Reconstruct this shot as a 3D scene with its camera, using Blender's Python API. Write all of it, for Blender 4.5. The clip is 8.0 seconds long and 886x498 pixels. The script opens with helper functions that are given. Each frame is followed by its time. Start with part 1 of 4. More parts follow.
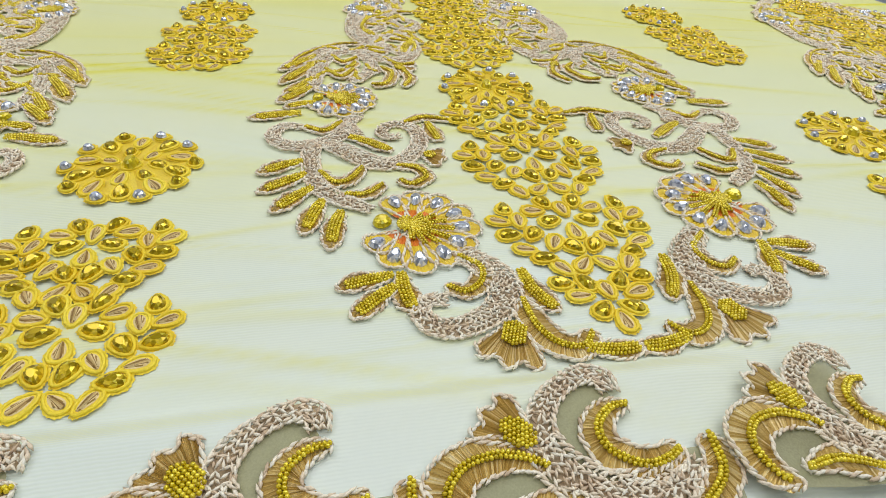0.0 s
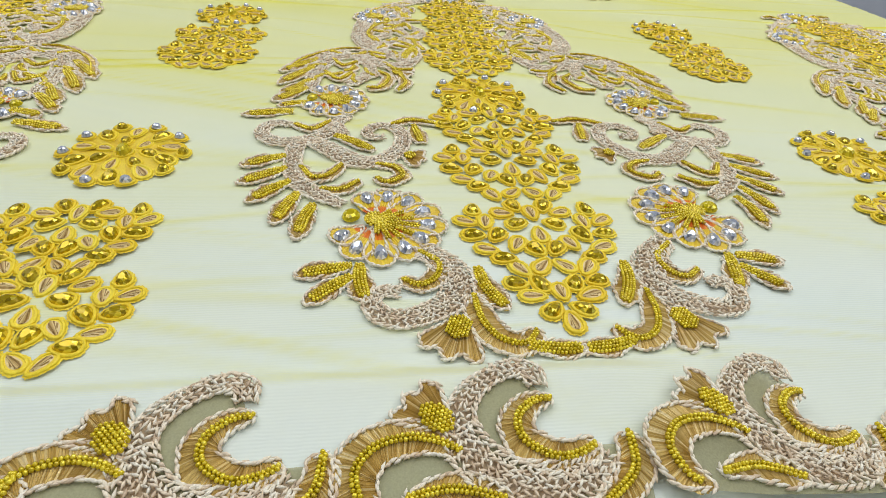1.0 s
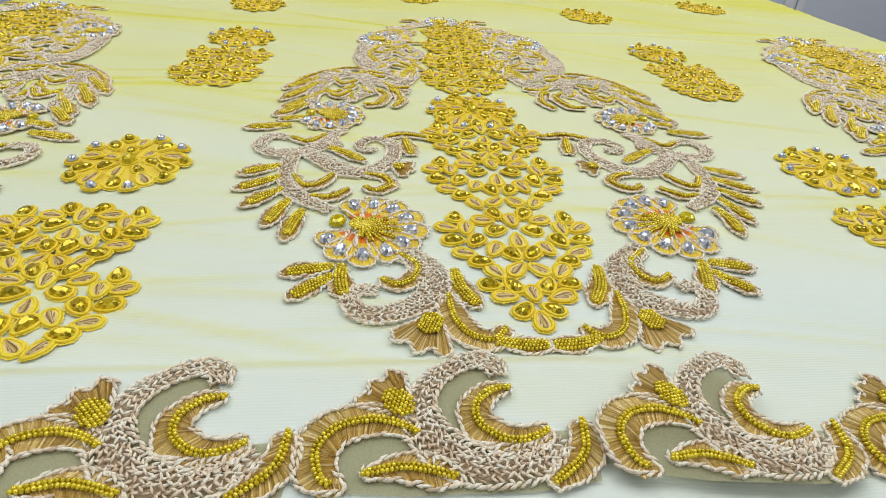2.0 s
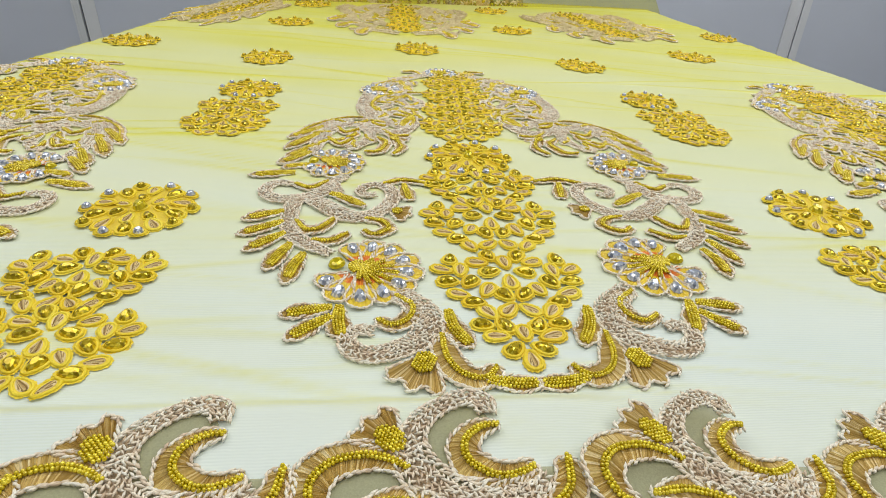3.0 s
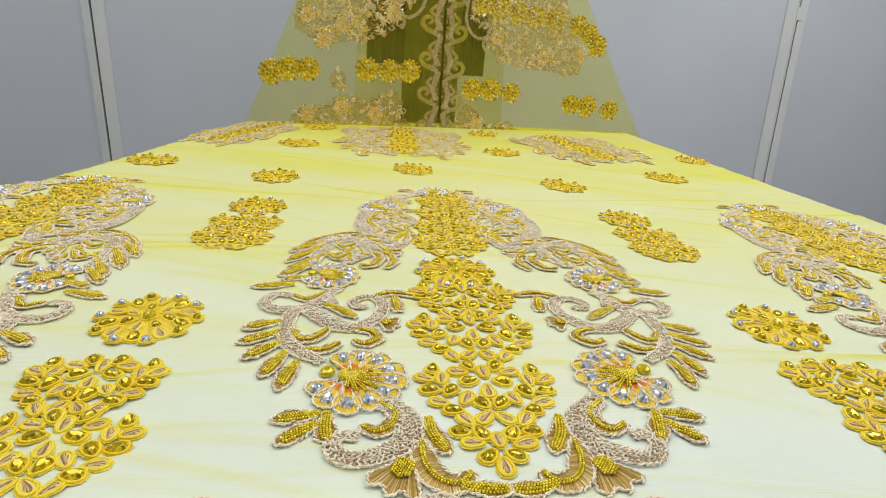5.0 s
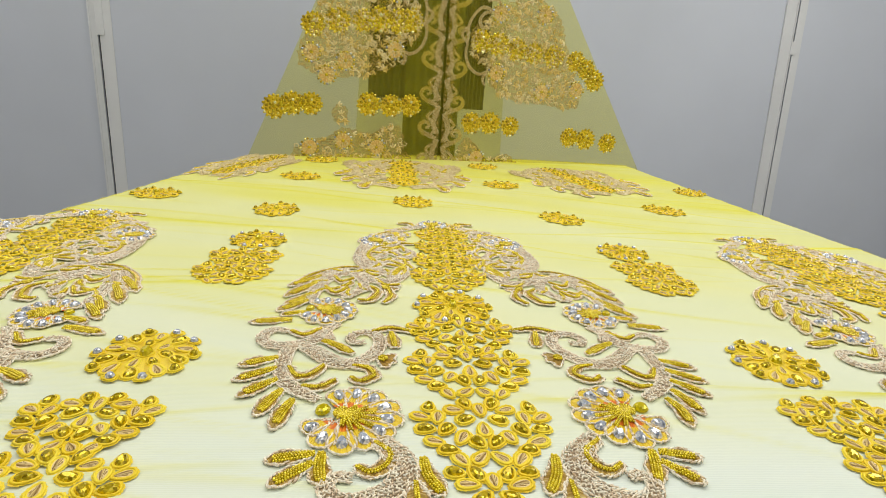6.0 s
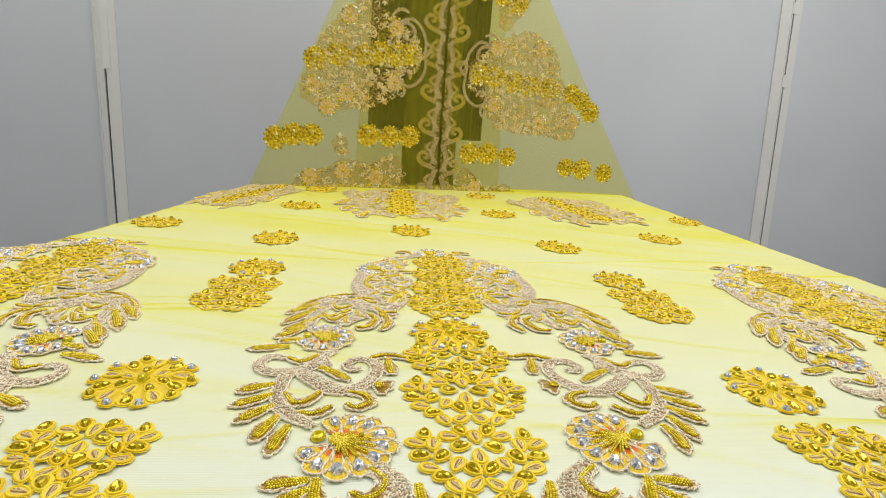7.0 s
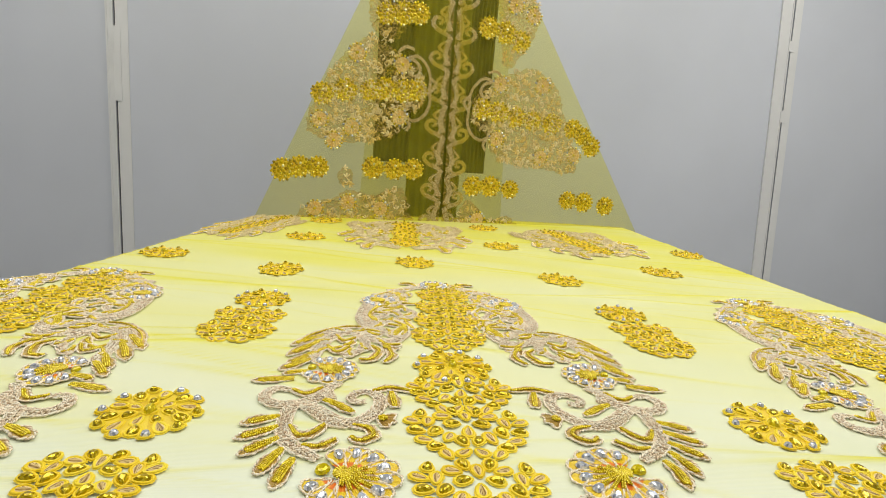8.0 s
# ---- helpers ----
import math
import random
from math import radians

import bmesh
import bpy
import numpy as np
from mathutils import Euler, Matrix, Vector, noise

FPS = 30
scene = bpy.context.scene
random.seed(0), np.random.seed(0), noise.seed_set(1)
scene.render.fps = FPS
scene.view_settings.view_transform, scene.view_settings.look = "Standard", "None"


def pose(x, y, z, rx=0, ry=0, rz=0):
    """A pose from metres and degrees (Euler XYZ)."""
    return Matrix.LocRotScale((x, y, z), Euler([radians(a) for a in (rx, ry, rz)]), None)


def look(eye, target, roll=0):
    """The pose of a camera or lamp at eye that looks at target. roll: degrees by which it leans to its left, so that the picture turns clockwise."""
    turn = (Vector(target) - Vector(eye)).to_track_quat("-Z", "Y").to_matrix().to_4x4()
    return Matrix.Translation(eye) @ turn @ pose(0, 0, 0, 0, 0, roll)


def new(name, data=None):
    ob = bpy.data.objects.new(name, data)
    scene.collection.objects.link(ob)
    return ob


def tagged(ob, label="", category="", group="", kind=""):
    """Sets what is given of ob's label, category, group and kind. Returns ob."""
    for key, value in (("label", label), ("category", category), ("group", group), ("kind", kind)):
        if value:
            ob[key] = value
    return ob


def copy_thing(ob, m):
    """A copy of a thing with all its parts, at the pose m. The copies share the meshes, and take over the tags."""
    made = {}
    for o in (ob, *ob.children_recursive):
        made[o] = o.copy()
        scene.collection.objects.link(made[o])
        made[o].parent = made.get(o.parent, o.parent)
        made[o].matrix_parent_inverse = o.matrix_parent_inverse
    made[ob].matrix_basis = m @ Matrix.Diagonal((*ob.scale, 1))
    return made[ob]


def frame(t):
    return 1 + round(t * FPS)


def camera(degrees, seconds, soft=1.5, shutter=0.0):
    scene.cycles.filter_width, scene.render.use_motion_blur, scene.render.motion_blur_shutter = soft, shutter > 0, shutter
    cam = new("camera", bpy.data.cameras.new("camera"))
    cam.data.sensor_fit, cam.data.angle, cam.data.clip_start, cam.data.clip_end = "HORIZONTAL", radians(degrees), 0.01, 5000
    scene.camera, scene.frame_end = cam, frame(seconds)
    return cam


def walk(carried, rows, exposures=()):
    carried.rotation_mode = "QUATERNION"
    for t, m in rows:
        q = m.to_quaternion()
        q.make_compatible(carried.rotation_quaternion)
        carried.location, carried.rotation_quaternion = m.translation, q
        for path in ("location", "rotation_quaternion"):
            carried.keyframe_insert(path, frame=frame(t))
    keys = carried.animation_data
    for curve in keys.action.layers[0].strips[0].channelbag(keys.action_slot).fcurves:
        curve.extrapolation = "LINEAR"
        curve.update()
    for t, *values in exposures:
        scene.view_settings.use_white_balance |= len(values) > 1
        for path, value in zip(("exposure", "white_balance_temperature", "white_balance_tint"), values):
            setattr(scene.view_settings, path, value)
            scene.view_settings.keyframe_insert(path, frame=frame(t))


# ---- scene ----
cam = camera(78.0, 8.0, soft=0.9)
PATH = [
    (0.0, (-0.1470, -0.1611, 0.205), (0.2489, 1.3239, -1.075), 5.5),
    (0.5, (-0.1278, -0.1717, 0.205), (0.2140, 1.3371, -1.063), 5.7),
    (1.0, (-0.1102, -0.1798, 0.206), (0.1863, 1.3507, -1.047), 5.9),
    (1.5, (-0.0976, -0.1920, 0.206), (0.1657, 1.3636, -1.024), 5.6),
    (3.0, (-0.0851, -0.2133, 0.216), (0.1365, 1.4638, -0.851), 4.2),
    (3.5, (-0.0826, -0.2201, 0.222), (0.1316, 1.5049, -0.767), 3.9),
    (4.0, (-0.0814, -0.2285, 0.226), (0.1311, 1.5471, -0.671), 3.8),
    (4.5, (-0.0769, -0.2399, 0.234), (0.1407, 1.5757, -0.576), 4.1),
    (5.0, (-0.0782, -0.2457, 0.241), (0.1409, 1.6033, -0.489), 4.4),
    (6.5, (-0.0728, -0.2490, 0.250), (0.1347, 1.6520, -0.336), 4.2),
    (7.0, (-0.0722, -0.2553, 0.249), (0.1340, 1.6624, -0.279), 4.2),
    (7.5, (-0.0721, -0.2594, 0.252), (0.1280, 1.6720, -0.227), 4.3),
    (8.0, (-0.0754, -0.2648, 0.256), (0.1175, 1.6796, -0.168), 4.5),
]
walk(cam, [(t, look(eye, target, roll)) for t, eye, target, roll in PATH],
     exposures=[(0.0, -0.13, 6250, 12), (1.5, -0.11, 6250, 12), (3.5, -0.05, 6400, 11), (5.0, 0.0, 6600, 10), (6.5, 0.10, 6950, 10), (8.0, 0.13, 7050, 10)])

# ---------------------------------------------------------------- light
world = bpy.data.worlds.new("world")
scene.world = world
world.use_nodes = True
world.node_tree.nodes["Background"].inputs[0].default_value = (0.9, 0.95, 1.0, 1)
world.node_tree.nodes["Background"].inputs[1].default_value = 0.25


def area(name, eye, target, size, size_y, watts, color):
    data = bpy.data.lights.new(name, "AREA")
    data.shape, data.size, data.size_y, data.energy, data.color = "RECTANGLE", size, size_y, watts, color
    ob = new(name, data)
    ob.matrix_world = look(eye, target)
    return ob


# unseen showroom ceiling lamps in three rows, the right one raised for the partition
for lamp_x, power in ((-1.4, 1.0), (0.3, 1.0), (2.0, 1.45)):
    area("ceiling_and_fill_light", (lamp_x, 1.0, 1.88), (lamp_x, 1.0, 0), 1.1, 2.0, 20 * power, (1.0, 0.99, 0.95))
    # added fill from behind the camera, to brighten upright surfaces
    area("ceiling_and_fill_light", (lamp_x, -1.5, 1.88), (lamp_x, -1.3, 0), 1.1, 1.6, 5.5 * power, (1.0, 0.99, 0.95))


# ---------------------------------------------------------------- materials
def material(name):
    m = bpy.data.materials.new(name)
    m.use_nodes = True
    return m, m.node_tree.nodes, m.node_tree.links, m.node_tree.nodes["Principled BSDF"]


def ramp(nodes, links, source, stops):
    r = nodes.new("ShaderNodeValToRGB")
    while len(r.color_ramp.elements) < len(stops):
        r.color_ramp.elements.new(0.5)
    for e, (p, c) in zip(r.color_ramp.elements, stops):
        e.position, e.color = p, (*c, 1)
    links.new(source, r.inputs[0])
    return r.outputs[0]


def noise_tex(nodes, links, scale, detail=3.0, stretch=(1, 1, 1)):
    co = nodes.new("ShaderNodeTexCoord")
    mp = nodes.new("ShaderNodeMapping")
    mp.inputs["Scale"].default_value = stretch
    links.new(co.outputs["Object"], mp.inputs[0])
    n = nodes.new("ShaderNodeTexNoise")
    n.inputs["Scale"].default_value, n.inputs["Detail"].default_value = scale, detail
    links.new(mp.outputs[0], n.inputs["Vector"])
    return n.outputs["Fac"]


def bump(nodes, links, bsdf, height, strength, distance):
    b = nodes.new("ShaderNodeBump")
    b.inputs["Strength"].default_value, b.inputs["Distance"].default_value = strength, distance
    links.new(height, b.inputs["Height"])
    links.new(b.outputs[0], bsdf.inputs["Normal"])


def mixed(nodes, links, a, b, factor, blend="MIX"):
    m = nodes.new("ShaderNodeMix")
    m.data_type, m.blend_type = "RGBA", blend
    for socket, value in ((m.inputs[6], a), (m.inputs[7], b), (m.inputs[0], factor)):
        if isinstance(value, bpy.types.NodeSocket):
            links.new(value, socket)
        else:
            socket.default_value = (*value, 1) if isinstance(value, tuple) else value
    return m.outputs[2]


def painted(name, color, rough, spread=0.06, scale=3.0, relief=0.0):
    m, n, l, b = material(name)
    big = noise_tex(n, l, scale, 4.0)
    lo, hi = tuple(c * (1 - spread) for c in color), tuple(min(1, c * (1 + spread)) for c in color)
    l.new(ramp(n, l, big, [(0.3, lo), (0.7, hi)]), b.inputs["Base Color"])
    b.inputs["Roughness"].default_value = rough
    if relief:
        bump(n, l, b, noise_tex(n, l, scale * 60, 2.0), relief, 0.001)
    return m


def thread_material(name, stops, rough, metal, island=True, scale=900, streaks=0.0):
    """Embroidery thread: every stitch a little different, with a fine twist."""
    m, n, l, b = material(name)
    geo = n.new("ShaderNodeNewGeometry")
    if island:
        col = ramp(n, l, geo.outputs["Random Per Island"], stops)
    elif streaks:
        strand = n.new("ShaderNodeAttribute")
        strand.attribute_name = "strand"
        col = ramp(n, l, strand.outputs["Fac"], stops)
    else:
        info = n.new("ShaderNodeObjectInfo")
        col = ramp(n, l, info.outputs["Random"], stops)
    fine = noise_tex(n, l, scale, 2.0)
    dark = ramp(n, l, fine, [(0.3, (0.70, 0.66, 0.62)), (0.6, (1, 1, 1))])
    l.new(mixed(n, l, col, dark, 0.40, "MULTIPLY"), b.inputs["Base Color"])
    b.inputs["Roughness"].default_value, b.inputs["Metallic"].default_value = rough, metal
    bump(n, l, b, fine, 0.5, 0.0006)
    return m


CORD = thread_material("cord_thread", [(0.0, (0.60, 0.45, 0.30)), (0.15, (0.87, 0.73, 0.55)), (0.5, (0.96, 0.87, 0.70)), (1.0, (0.98, 0.95, 0.82))], 0.6, 0.0)
# brown ground between the stitches, with the shade of the gaps put into it
CORD_GAP = painted("cord_gap_shade", (0.52, 0.40, 0.26), 0.8, 0.2, 60)
CORD_FAR = thread_material("cord_thread_gold", [(0.0, (0.60, 0.47, 0.22)), (0.5, (0.76, 0.64, 0.34)), (1.0, (0.90, 0.81, 0.53))], 0.6, 0.0)
HEM_THREAD = thread_material("lemon_hem_thread", [(0.0, (0.70, 0.62, 0.10)), (1.0, (0.86, 0.80, 0.28))], 0.6, 0.0)
GOLD_THREAD = thread_material("gold_brown_thread", [(0.0, (0.42, 0.27, 0.06)), (0.35, (0.60, 0.42, 0.12)), (0.75, (0.74, 0.56, 0.20)), (1.0, (0.94, 0.82, 0.50))], 0.32, 0.3, False, 900, 750.0)
YELLOW_THREAD = thread_material("yellow_thread", [(0.0, (0.90, 0.65, 0.012)), (0.5, (0.95, 0.73, 0.025)), (1.0, (0.98, 0.80, 0.05))], 0.5, 0.0, island=False)
YELLOW_SATIN = thread_material("yellow_satin", [(0.0, (0.78, 0.54, 0.015)), (1.0, (0.90, 0.70, 0.05))], 0.4, 0.0, False, 900, 600.0)
ORANGE_SATIN = thread_material("orange_satin", [(0.0, (0.74, 0.17, 0.01)), (1.0, (0.86, 0.30, 0.03))], 0.45, 0.0, False, 900, 600.0)
BROWN_SATIN = thread_material("bronze_thread_fill", [(0.0, (0.27, 0.15, 0.03)), (0.5, (0.45, 0.29, 0.08)), (0.8, (0.64, 0.46, 0.17)), (1.0, (0.92, 0.76, 0.40))], 0.4, 0.1)


def bead_material():
    m, n, l, b = material("olive_gold_bead")
    geo = n.new("ShaderNodeNewGeometry")
    l.new(ramp(n, l, geo.outputs["Random Per Island"], [(0.0, (0.52, 0.38, 0.003)), (0.5, (0.76, 0.59, 0.008)), (1.0, (0.94, 0.79, 0.05))]), b.inputs["Base Color"])
    b.inputs["Roughness"].default_value, b.inputs["Metallic"].default_value = 0.16, 0.3
    b.inputs["Coat Weight"].default_value, b.inputs["Coat Roughness"].default_value = 0.5, 0.06
    return m


def stone_material(name, stops, metal, rough):
    m, n, l, b = material(name)
    geo = n.new("ShaderNodeNewGeometry")
    l.new(ramp(n, l, geo.outputs["Random Per Island"], stops), b.inputs["Base Color"])
    b.inputs["Roughness"].default_value, b.inputs["Metallic"].default_value = rough, metal
    b.inputs["Coat Weight"].default_value, b.inputs["Coat Roughness"].default_value = 0.4, 0.03
    return m


BEAD = bead_material()
AMBER = stone_material("amber_crystal", [(0.0, (0.28, 0.19, 0.001)), (0.35, (0.50, 0.36, 0.002)), (0.75, (0.74, 0.55, 0.005)), (1.0, (0.98, 0.86, 0.10))], 0.6, 0.14)
CLEAR = stone_material("clear_crystal", [(0.0, (0.22, 0.25, 0.33)), (0.3, (0.50, 0.56, 0.70)), (0.6, (0.78, 0.83, 0.92)), (1.0, (0.98, 0.98, 1.0))], 0.5, 0.06)


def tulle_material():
    """White cloth under one layer of fine lemon net, denser where gathered into creases; its low-angle yellowing is
    painted in too.
    """
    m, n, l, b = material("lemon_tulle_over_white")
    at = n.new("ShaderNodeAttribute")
    at.attribute_name = "gather_grazing"
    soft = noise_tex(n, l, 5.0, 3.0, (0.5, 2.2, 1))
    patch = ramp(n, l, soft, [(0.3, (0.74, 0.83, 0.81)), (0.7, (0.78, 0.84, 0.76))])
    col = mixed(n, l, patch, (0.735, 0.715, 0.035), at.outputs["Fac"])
    wave = n.new("ShaderNodeTexWave")
    wave.bands_direction = "Y"
    wave.inputs["Scale"].default_value, wave.inputs["Distortion"].default_value = 190.0, 2.0
    co = n.new("ShaderNodeTexCoord")
    l.new(co.outputs["Object"], wave.inputs["Vector"])
    lines = ramp(n, l, wave.outputs["Fac"], [(0.2, (0.955, 0.965, 0.93)), (0.7, (1, 1, 1))])
    where = ramp(n, l, noise_tex(n, l, 9.0, 2.0, (1, 1.6, 1)), [(0.42, (0, 0, 0)), (0.62, (1, 1, 1))])
    l.new(mixed(n, l, col, mixed(n, l, (1.0, 1.0, 1.0), lines, where), 1.0, "MULTIPLY"), b.inputs["Base Color"])
    b.inputs["Roughness"].default_value = 0.75
    b.inputs["Sheen Weight"].default_value, b.inputs["Sheen Roughness"].default_value = 0.7, 0.45
    b.inputs["Sheen Tint"].default_value = (0.95, 0.93, 0.20, 1)
    bump(n, l, b, wave.outputs["Fac"], 0.12, 0.0006)
    return m


def net_material(name, color, low, high, scale=520, sheer=(1, 1, 1)):
    """Fine open net: threads with holes between them; the finest threads only tint what lies behind."""
    m, n, l, b = material(name)
    b.inputs["Base Color"].default_value, b.inputs["Roughness"].default_value = (*color, 1), 0.6
    clear = n.new("ShaderNodeBsdfTransparent")
    clear.inputs[0].default_value = (*sheer, 1)
    through_light = n.new("ShaderNodeBsdfTranslucent")
    through_light.inputs[0].default_value = (*color, 1)
    both = n.new("ShaderNodeMixShader")
    both.inputs[0].default_value = 0.35
    l.new(b.outputs[0], both.inputs[1])
    l.new(through_light.outputs[0], both.inputs[2])
    fac = noise_tex(n, l, scale, 2.0)
    keep = n.new("ShaderNodeMapRange")
    keep.inputs[3].default_value, keep.inputs[4].default_value = low, high
    l.new(fac, keep.inputs[0])
    mix = n.new("ShaderNodeMixShader")
    l.new(keep.outputs[0], mix.inputs[0])
    l.new(clear.outputs[0], mix.inputs[1])
    l.new(both.outputs[0], mix.inputs[2])
    l.new(mix.outputs[0], n["Material Output"].inputs[0])
    return m


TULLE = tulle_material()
NET_PATCH = net_material("olive_net", (0.50, 0.48, 0.28), 0.55, 0.95, 1400)
CURTAIN_NET = net_material("lemon_net_hanging", (0.86, 0.81, 0.10), 0.07, 0.27, 700, (0.97, 0.94, 0.54))
CURTAIN_LAYER = net_material("lemon_net_second_layer", (0.66, 0.62, 0.08), 0.02, 0.20, 160, (0.93, 0.90, 0.60))
LACE_GROUND = net_material("peach_lace_ground", (0.74, 0.55, 0.20), -0.75, 1.35, 150, (0.93, 0.86, 0.60))
PANEL = painted("grey_panel_paint", (0.55, 0.59, 0.67), 0.45, 0.05, 1.2, 0.03)
STRIP = painted("white_plastic_strip", (0.66, 0.68, 0.70), 0.4, 0.04, 5)
DARK = painted("dark_gap", (0.03, 0.025, 0.025), 0.7, 0.2, 20)
OLIVE = painted("olive_cloth", (0.18, 0.20, 0.045), 0.85, 0.25, 20, 0.2)
CHARCOAL = painted("charcoal_cloth", (0.045, 0.052, 0.040), 0.85, 0.25, 14, 0.2)
PLASTER = painted("plain_plaster", (0.72, 0.73, 0.74), 0.8, 0.04, 2, 0.1)
FLOOR = painted("grey_vinyl_floor", (0.40, 0.40, 0.40), 0.5, 0.1, 3, 0.05)
TABLE = painted("white_laminate", (0.75, 0.75, 0.73), 0.4, 0.03, 4)

# ---------------------------------------------------------------- mesh helpers (plans in millimetres)
MM = 0.001
rng = random.Random(7)


class Geo:
    """Collects vertices and faces, then becomes one mesh."""

    def __init__(self):
        self.v, self.f, self.m, self.n = [], [], [], 0

    def add(self, verts, faces, mat=0):
        self.v.append(np.asarray(verts, float))
        self.f.extend(tuple(i + self.n for i in q) for q in faces)
        self.m.extend([mat] * len(faces))
        self.n += len(verts)

    def mesh(self, name, materials, smooth=True, strands=False):
        me = bpy.data.meshes.new(name)
        me.from_pydata((np.concatenate(self.v) * MM).tolist(), [], self.f)
        for mat in materials:
            me.materials.append(mat)
        me.polygons.foreach_set("material_index", self.m)
        me.polygons.foreach_set("use_smooth", [smooth] * len(self.f))
        if strands:
            att = me.attributes.new("strand", "FLOAT", "FACE")
            att.data.foreach_set("value", [rng.random() for _ in self.f])
        me.update()
        return me


def ball(segments, rings):
    v, f = [(0, 0, 1)], []
    for j in range(1, rings):
        a = math.pi * j / rings
        for i in range(segments):
            b = 2 * math.pi * i / segments
            v.append((math.sin(a) * math.cos(b), math.sin(a) * math.sin(b), math.cos(a)))
    v.append((0, 0, -1))
    last = len(v) - 1
    for i in range(segments):
        k = (i + 1) % segments
        f.append((0, 1 + i, 1 + k))
        f.append((last, last - segments + k, last - segments + i))
        for j in range(rings - 2):
            p, q = 1 + j * segments, 1 + (j + 1) * segments
            f.append((p + i, q + i, q + k, p + k))
    return np.array(v), f


STITCH_BALL, BEAD_BALL = ball(4, 3), ball(6, 4)


def pill(geo, x, y, z, angle, long, wide, high, shape=STITCH_BALL, tip=0.0, mat=0):
    """An ellipsoid lying at the angle; tip raises its front end."""
    v = shape[0] * (long, wide, high)
    v[:, 2] += v[:, 0] * tip
    c, s = math.cos(angle), math.sin(angle)
    geo.add(np.c_[x + v[:, 0] * c - v[:, 1] * s, y + v[:, 0] * s + v[:, 1] * c, z + v[:, 2]], shape[1], mat)


def spline(points, step):
    """Points evenly spaced along a smooth curve through the given ones, with the curve's angle at each."""
    p = np.array(points, float)
    p = np.vstack([2 * p[0] - p[1], p, 2 * p[-1] - p[-2]])
    out = []
    for i in range(1, len(p) - 2):
        for u in np.linspace(0, 1, 24, endpoint=False):
            a, b, c, d = p[i - 1], p[i], p[i + 1], p[i + 2]
            out.append(0.5 * (2 * b + (c - a) * u + (2 * a - 5 * b + 4 * c - d) * u * u + (3 * b - a - 3 * c + d) * u ** 3))
    out.append(p[-2])
    out = np.array(out)
    run = np.r_[0, np.cumsum(np.hypot(*np.diff(out, axis=0).T))]
    n = max(2, int(round(run[-1] / step)) + 1)
    s = np.linspace(0, run[-1], n)
    q = np.c_[np.interp(s, run, out[:, 0]), np.interp(s, run, out[:, 1])]
    d = np.gradient(q, axis=0)
    return q, np.arctan2(d[:, 1], d[:, 0]), s / run[-1]



def chain(geo, points, size=1.0, z=1.3, step=3.4):
    """A corded edge: one plump twisted stitch after another, loose and uneven."""
    q, a, s = spline(points, step * size * 0.52)
    for i, ((x, y), t) in enumerate(zip(q, a)):
        o = 0.30 * size * (1 if i % 2 else -1) + rng.uniform(-0.4, 0.4)
        pill(geo, x - math.sin(t) * o, y + math.cos(t) * o, z + rng.uniform(-0.3, 0.4), t + 0.26 + rng.uniform(-0.16, 0.16),
             rng.uniform(2.1, 2.7) * size, 0.78 * size, 0.85 * size, tip=rng.uniform(0.0, 0.25))


def band(geo, points, widths, z=1.5, grain=1.1, edged=False):
    """A scroll filled with rows of loose chain stitch over darker ground; widths are spread evenly along it."""
    q, a, s = spline(points, 2.9 * grain)
    w = np.interp(s, np.linspace(0, 1, len(widths)), widths)
    inset = 0.80 if edged else 1.0
    rows = max(2, int(round(max(widths) * inset / (3.1 * grain))))
    for r in range(rows):
        o = (r + 0.5) / rows - 0.5
        for i, ((x, y), t) in enumerate(zip(q, a)):
            if w[i] < rows * 2.4 * grain and r % 2:
                continue
            off = o * w[i] * inset + rng.uniform(-0.5, 0.5)
            along = (1.6 * (r % 2) + rng.uniform(-0.5, 0.5)) * grain
            dome = 0.8 * (1 - (2 * o) ** 2)
            for side in (1, -1):
                j = off + side * 0.85 * grain
                pill(geo, x - math.sin(t) * j + math.cos(t) * along, y + math.cos(t) * j + math.sin(t) * along,
                     z + dome + rng.uniform(-0.7, 0.6), t + side * rng.uniform(0.2, 1.05), rng.uniform(1.9, 2.8) * grain, 0.62 * grain, 0.85, tip=rng.uniform(-0.2, 0.35))
    if edged:
        for side in (1, -1):
            chain(geo, [(x - math.sin(t) * side * k * 0.49, y + math.cos(t) * side * k * 0.49) for (x, y), t, k in list(zip(q, a, w))[::2]], 1.15, 1.4)
    left = np.c_[q[:, 0] - np.sin(a) * w * 0.38, q[:, 1] + np.cos(a) * w * 0.38]
    right = np.c_[q[:, 0] + np.sin(a) * w * 0.38, q[:, 1] - np.cos(a) * w * 0.38]
    n = len(q)
    v = np.r_[np.c_[left, np.full(n, 0.3)], np.c_[q, np.full(n, 0.6)], np.c_[right, np.full(n, 0.3)]]
    geo.add(v, [(k * n + i, k * n + i + 1, (k + 1) * n + i + 1, (k + 1) * n + i) for i in range(n - 1) for k in (0, 1)], 1)


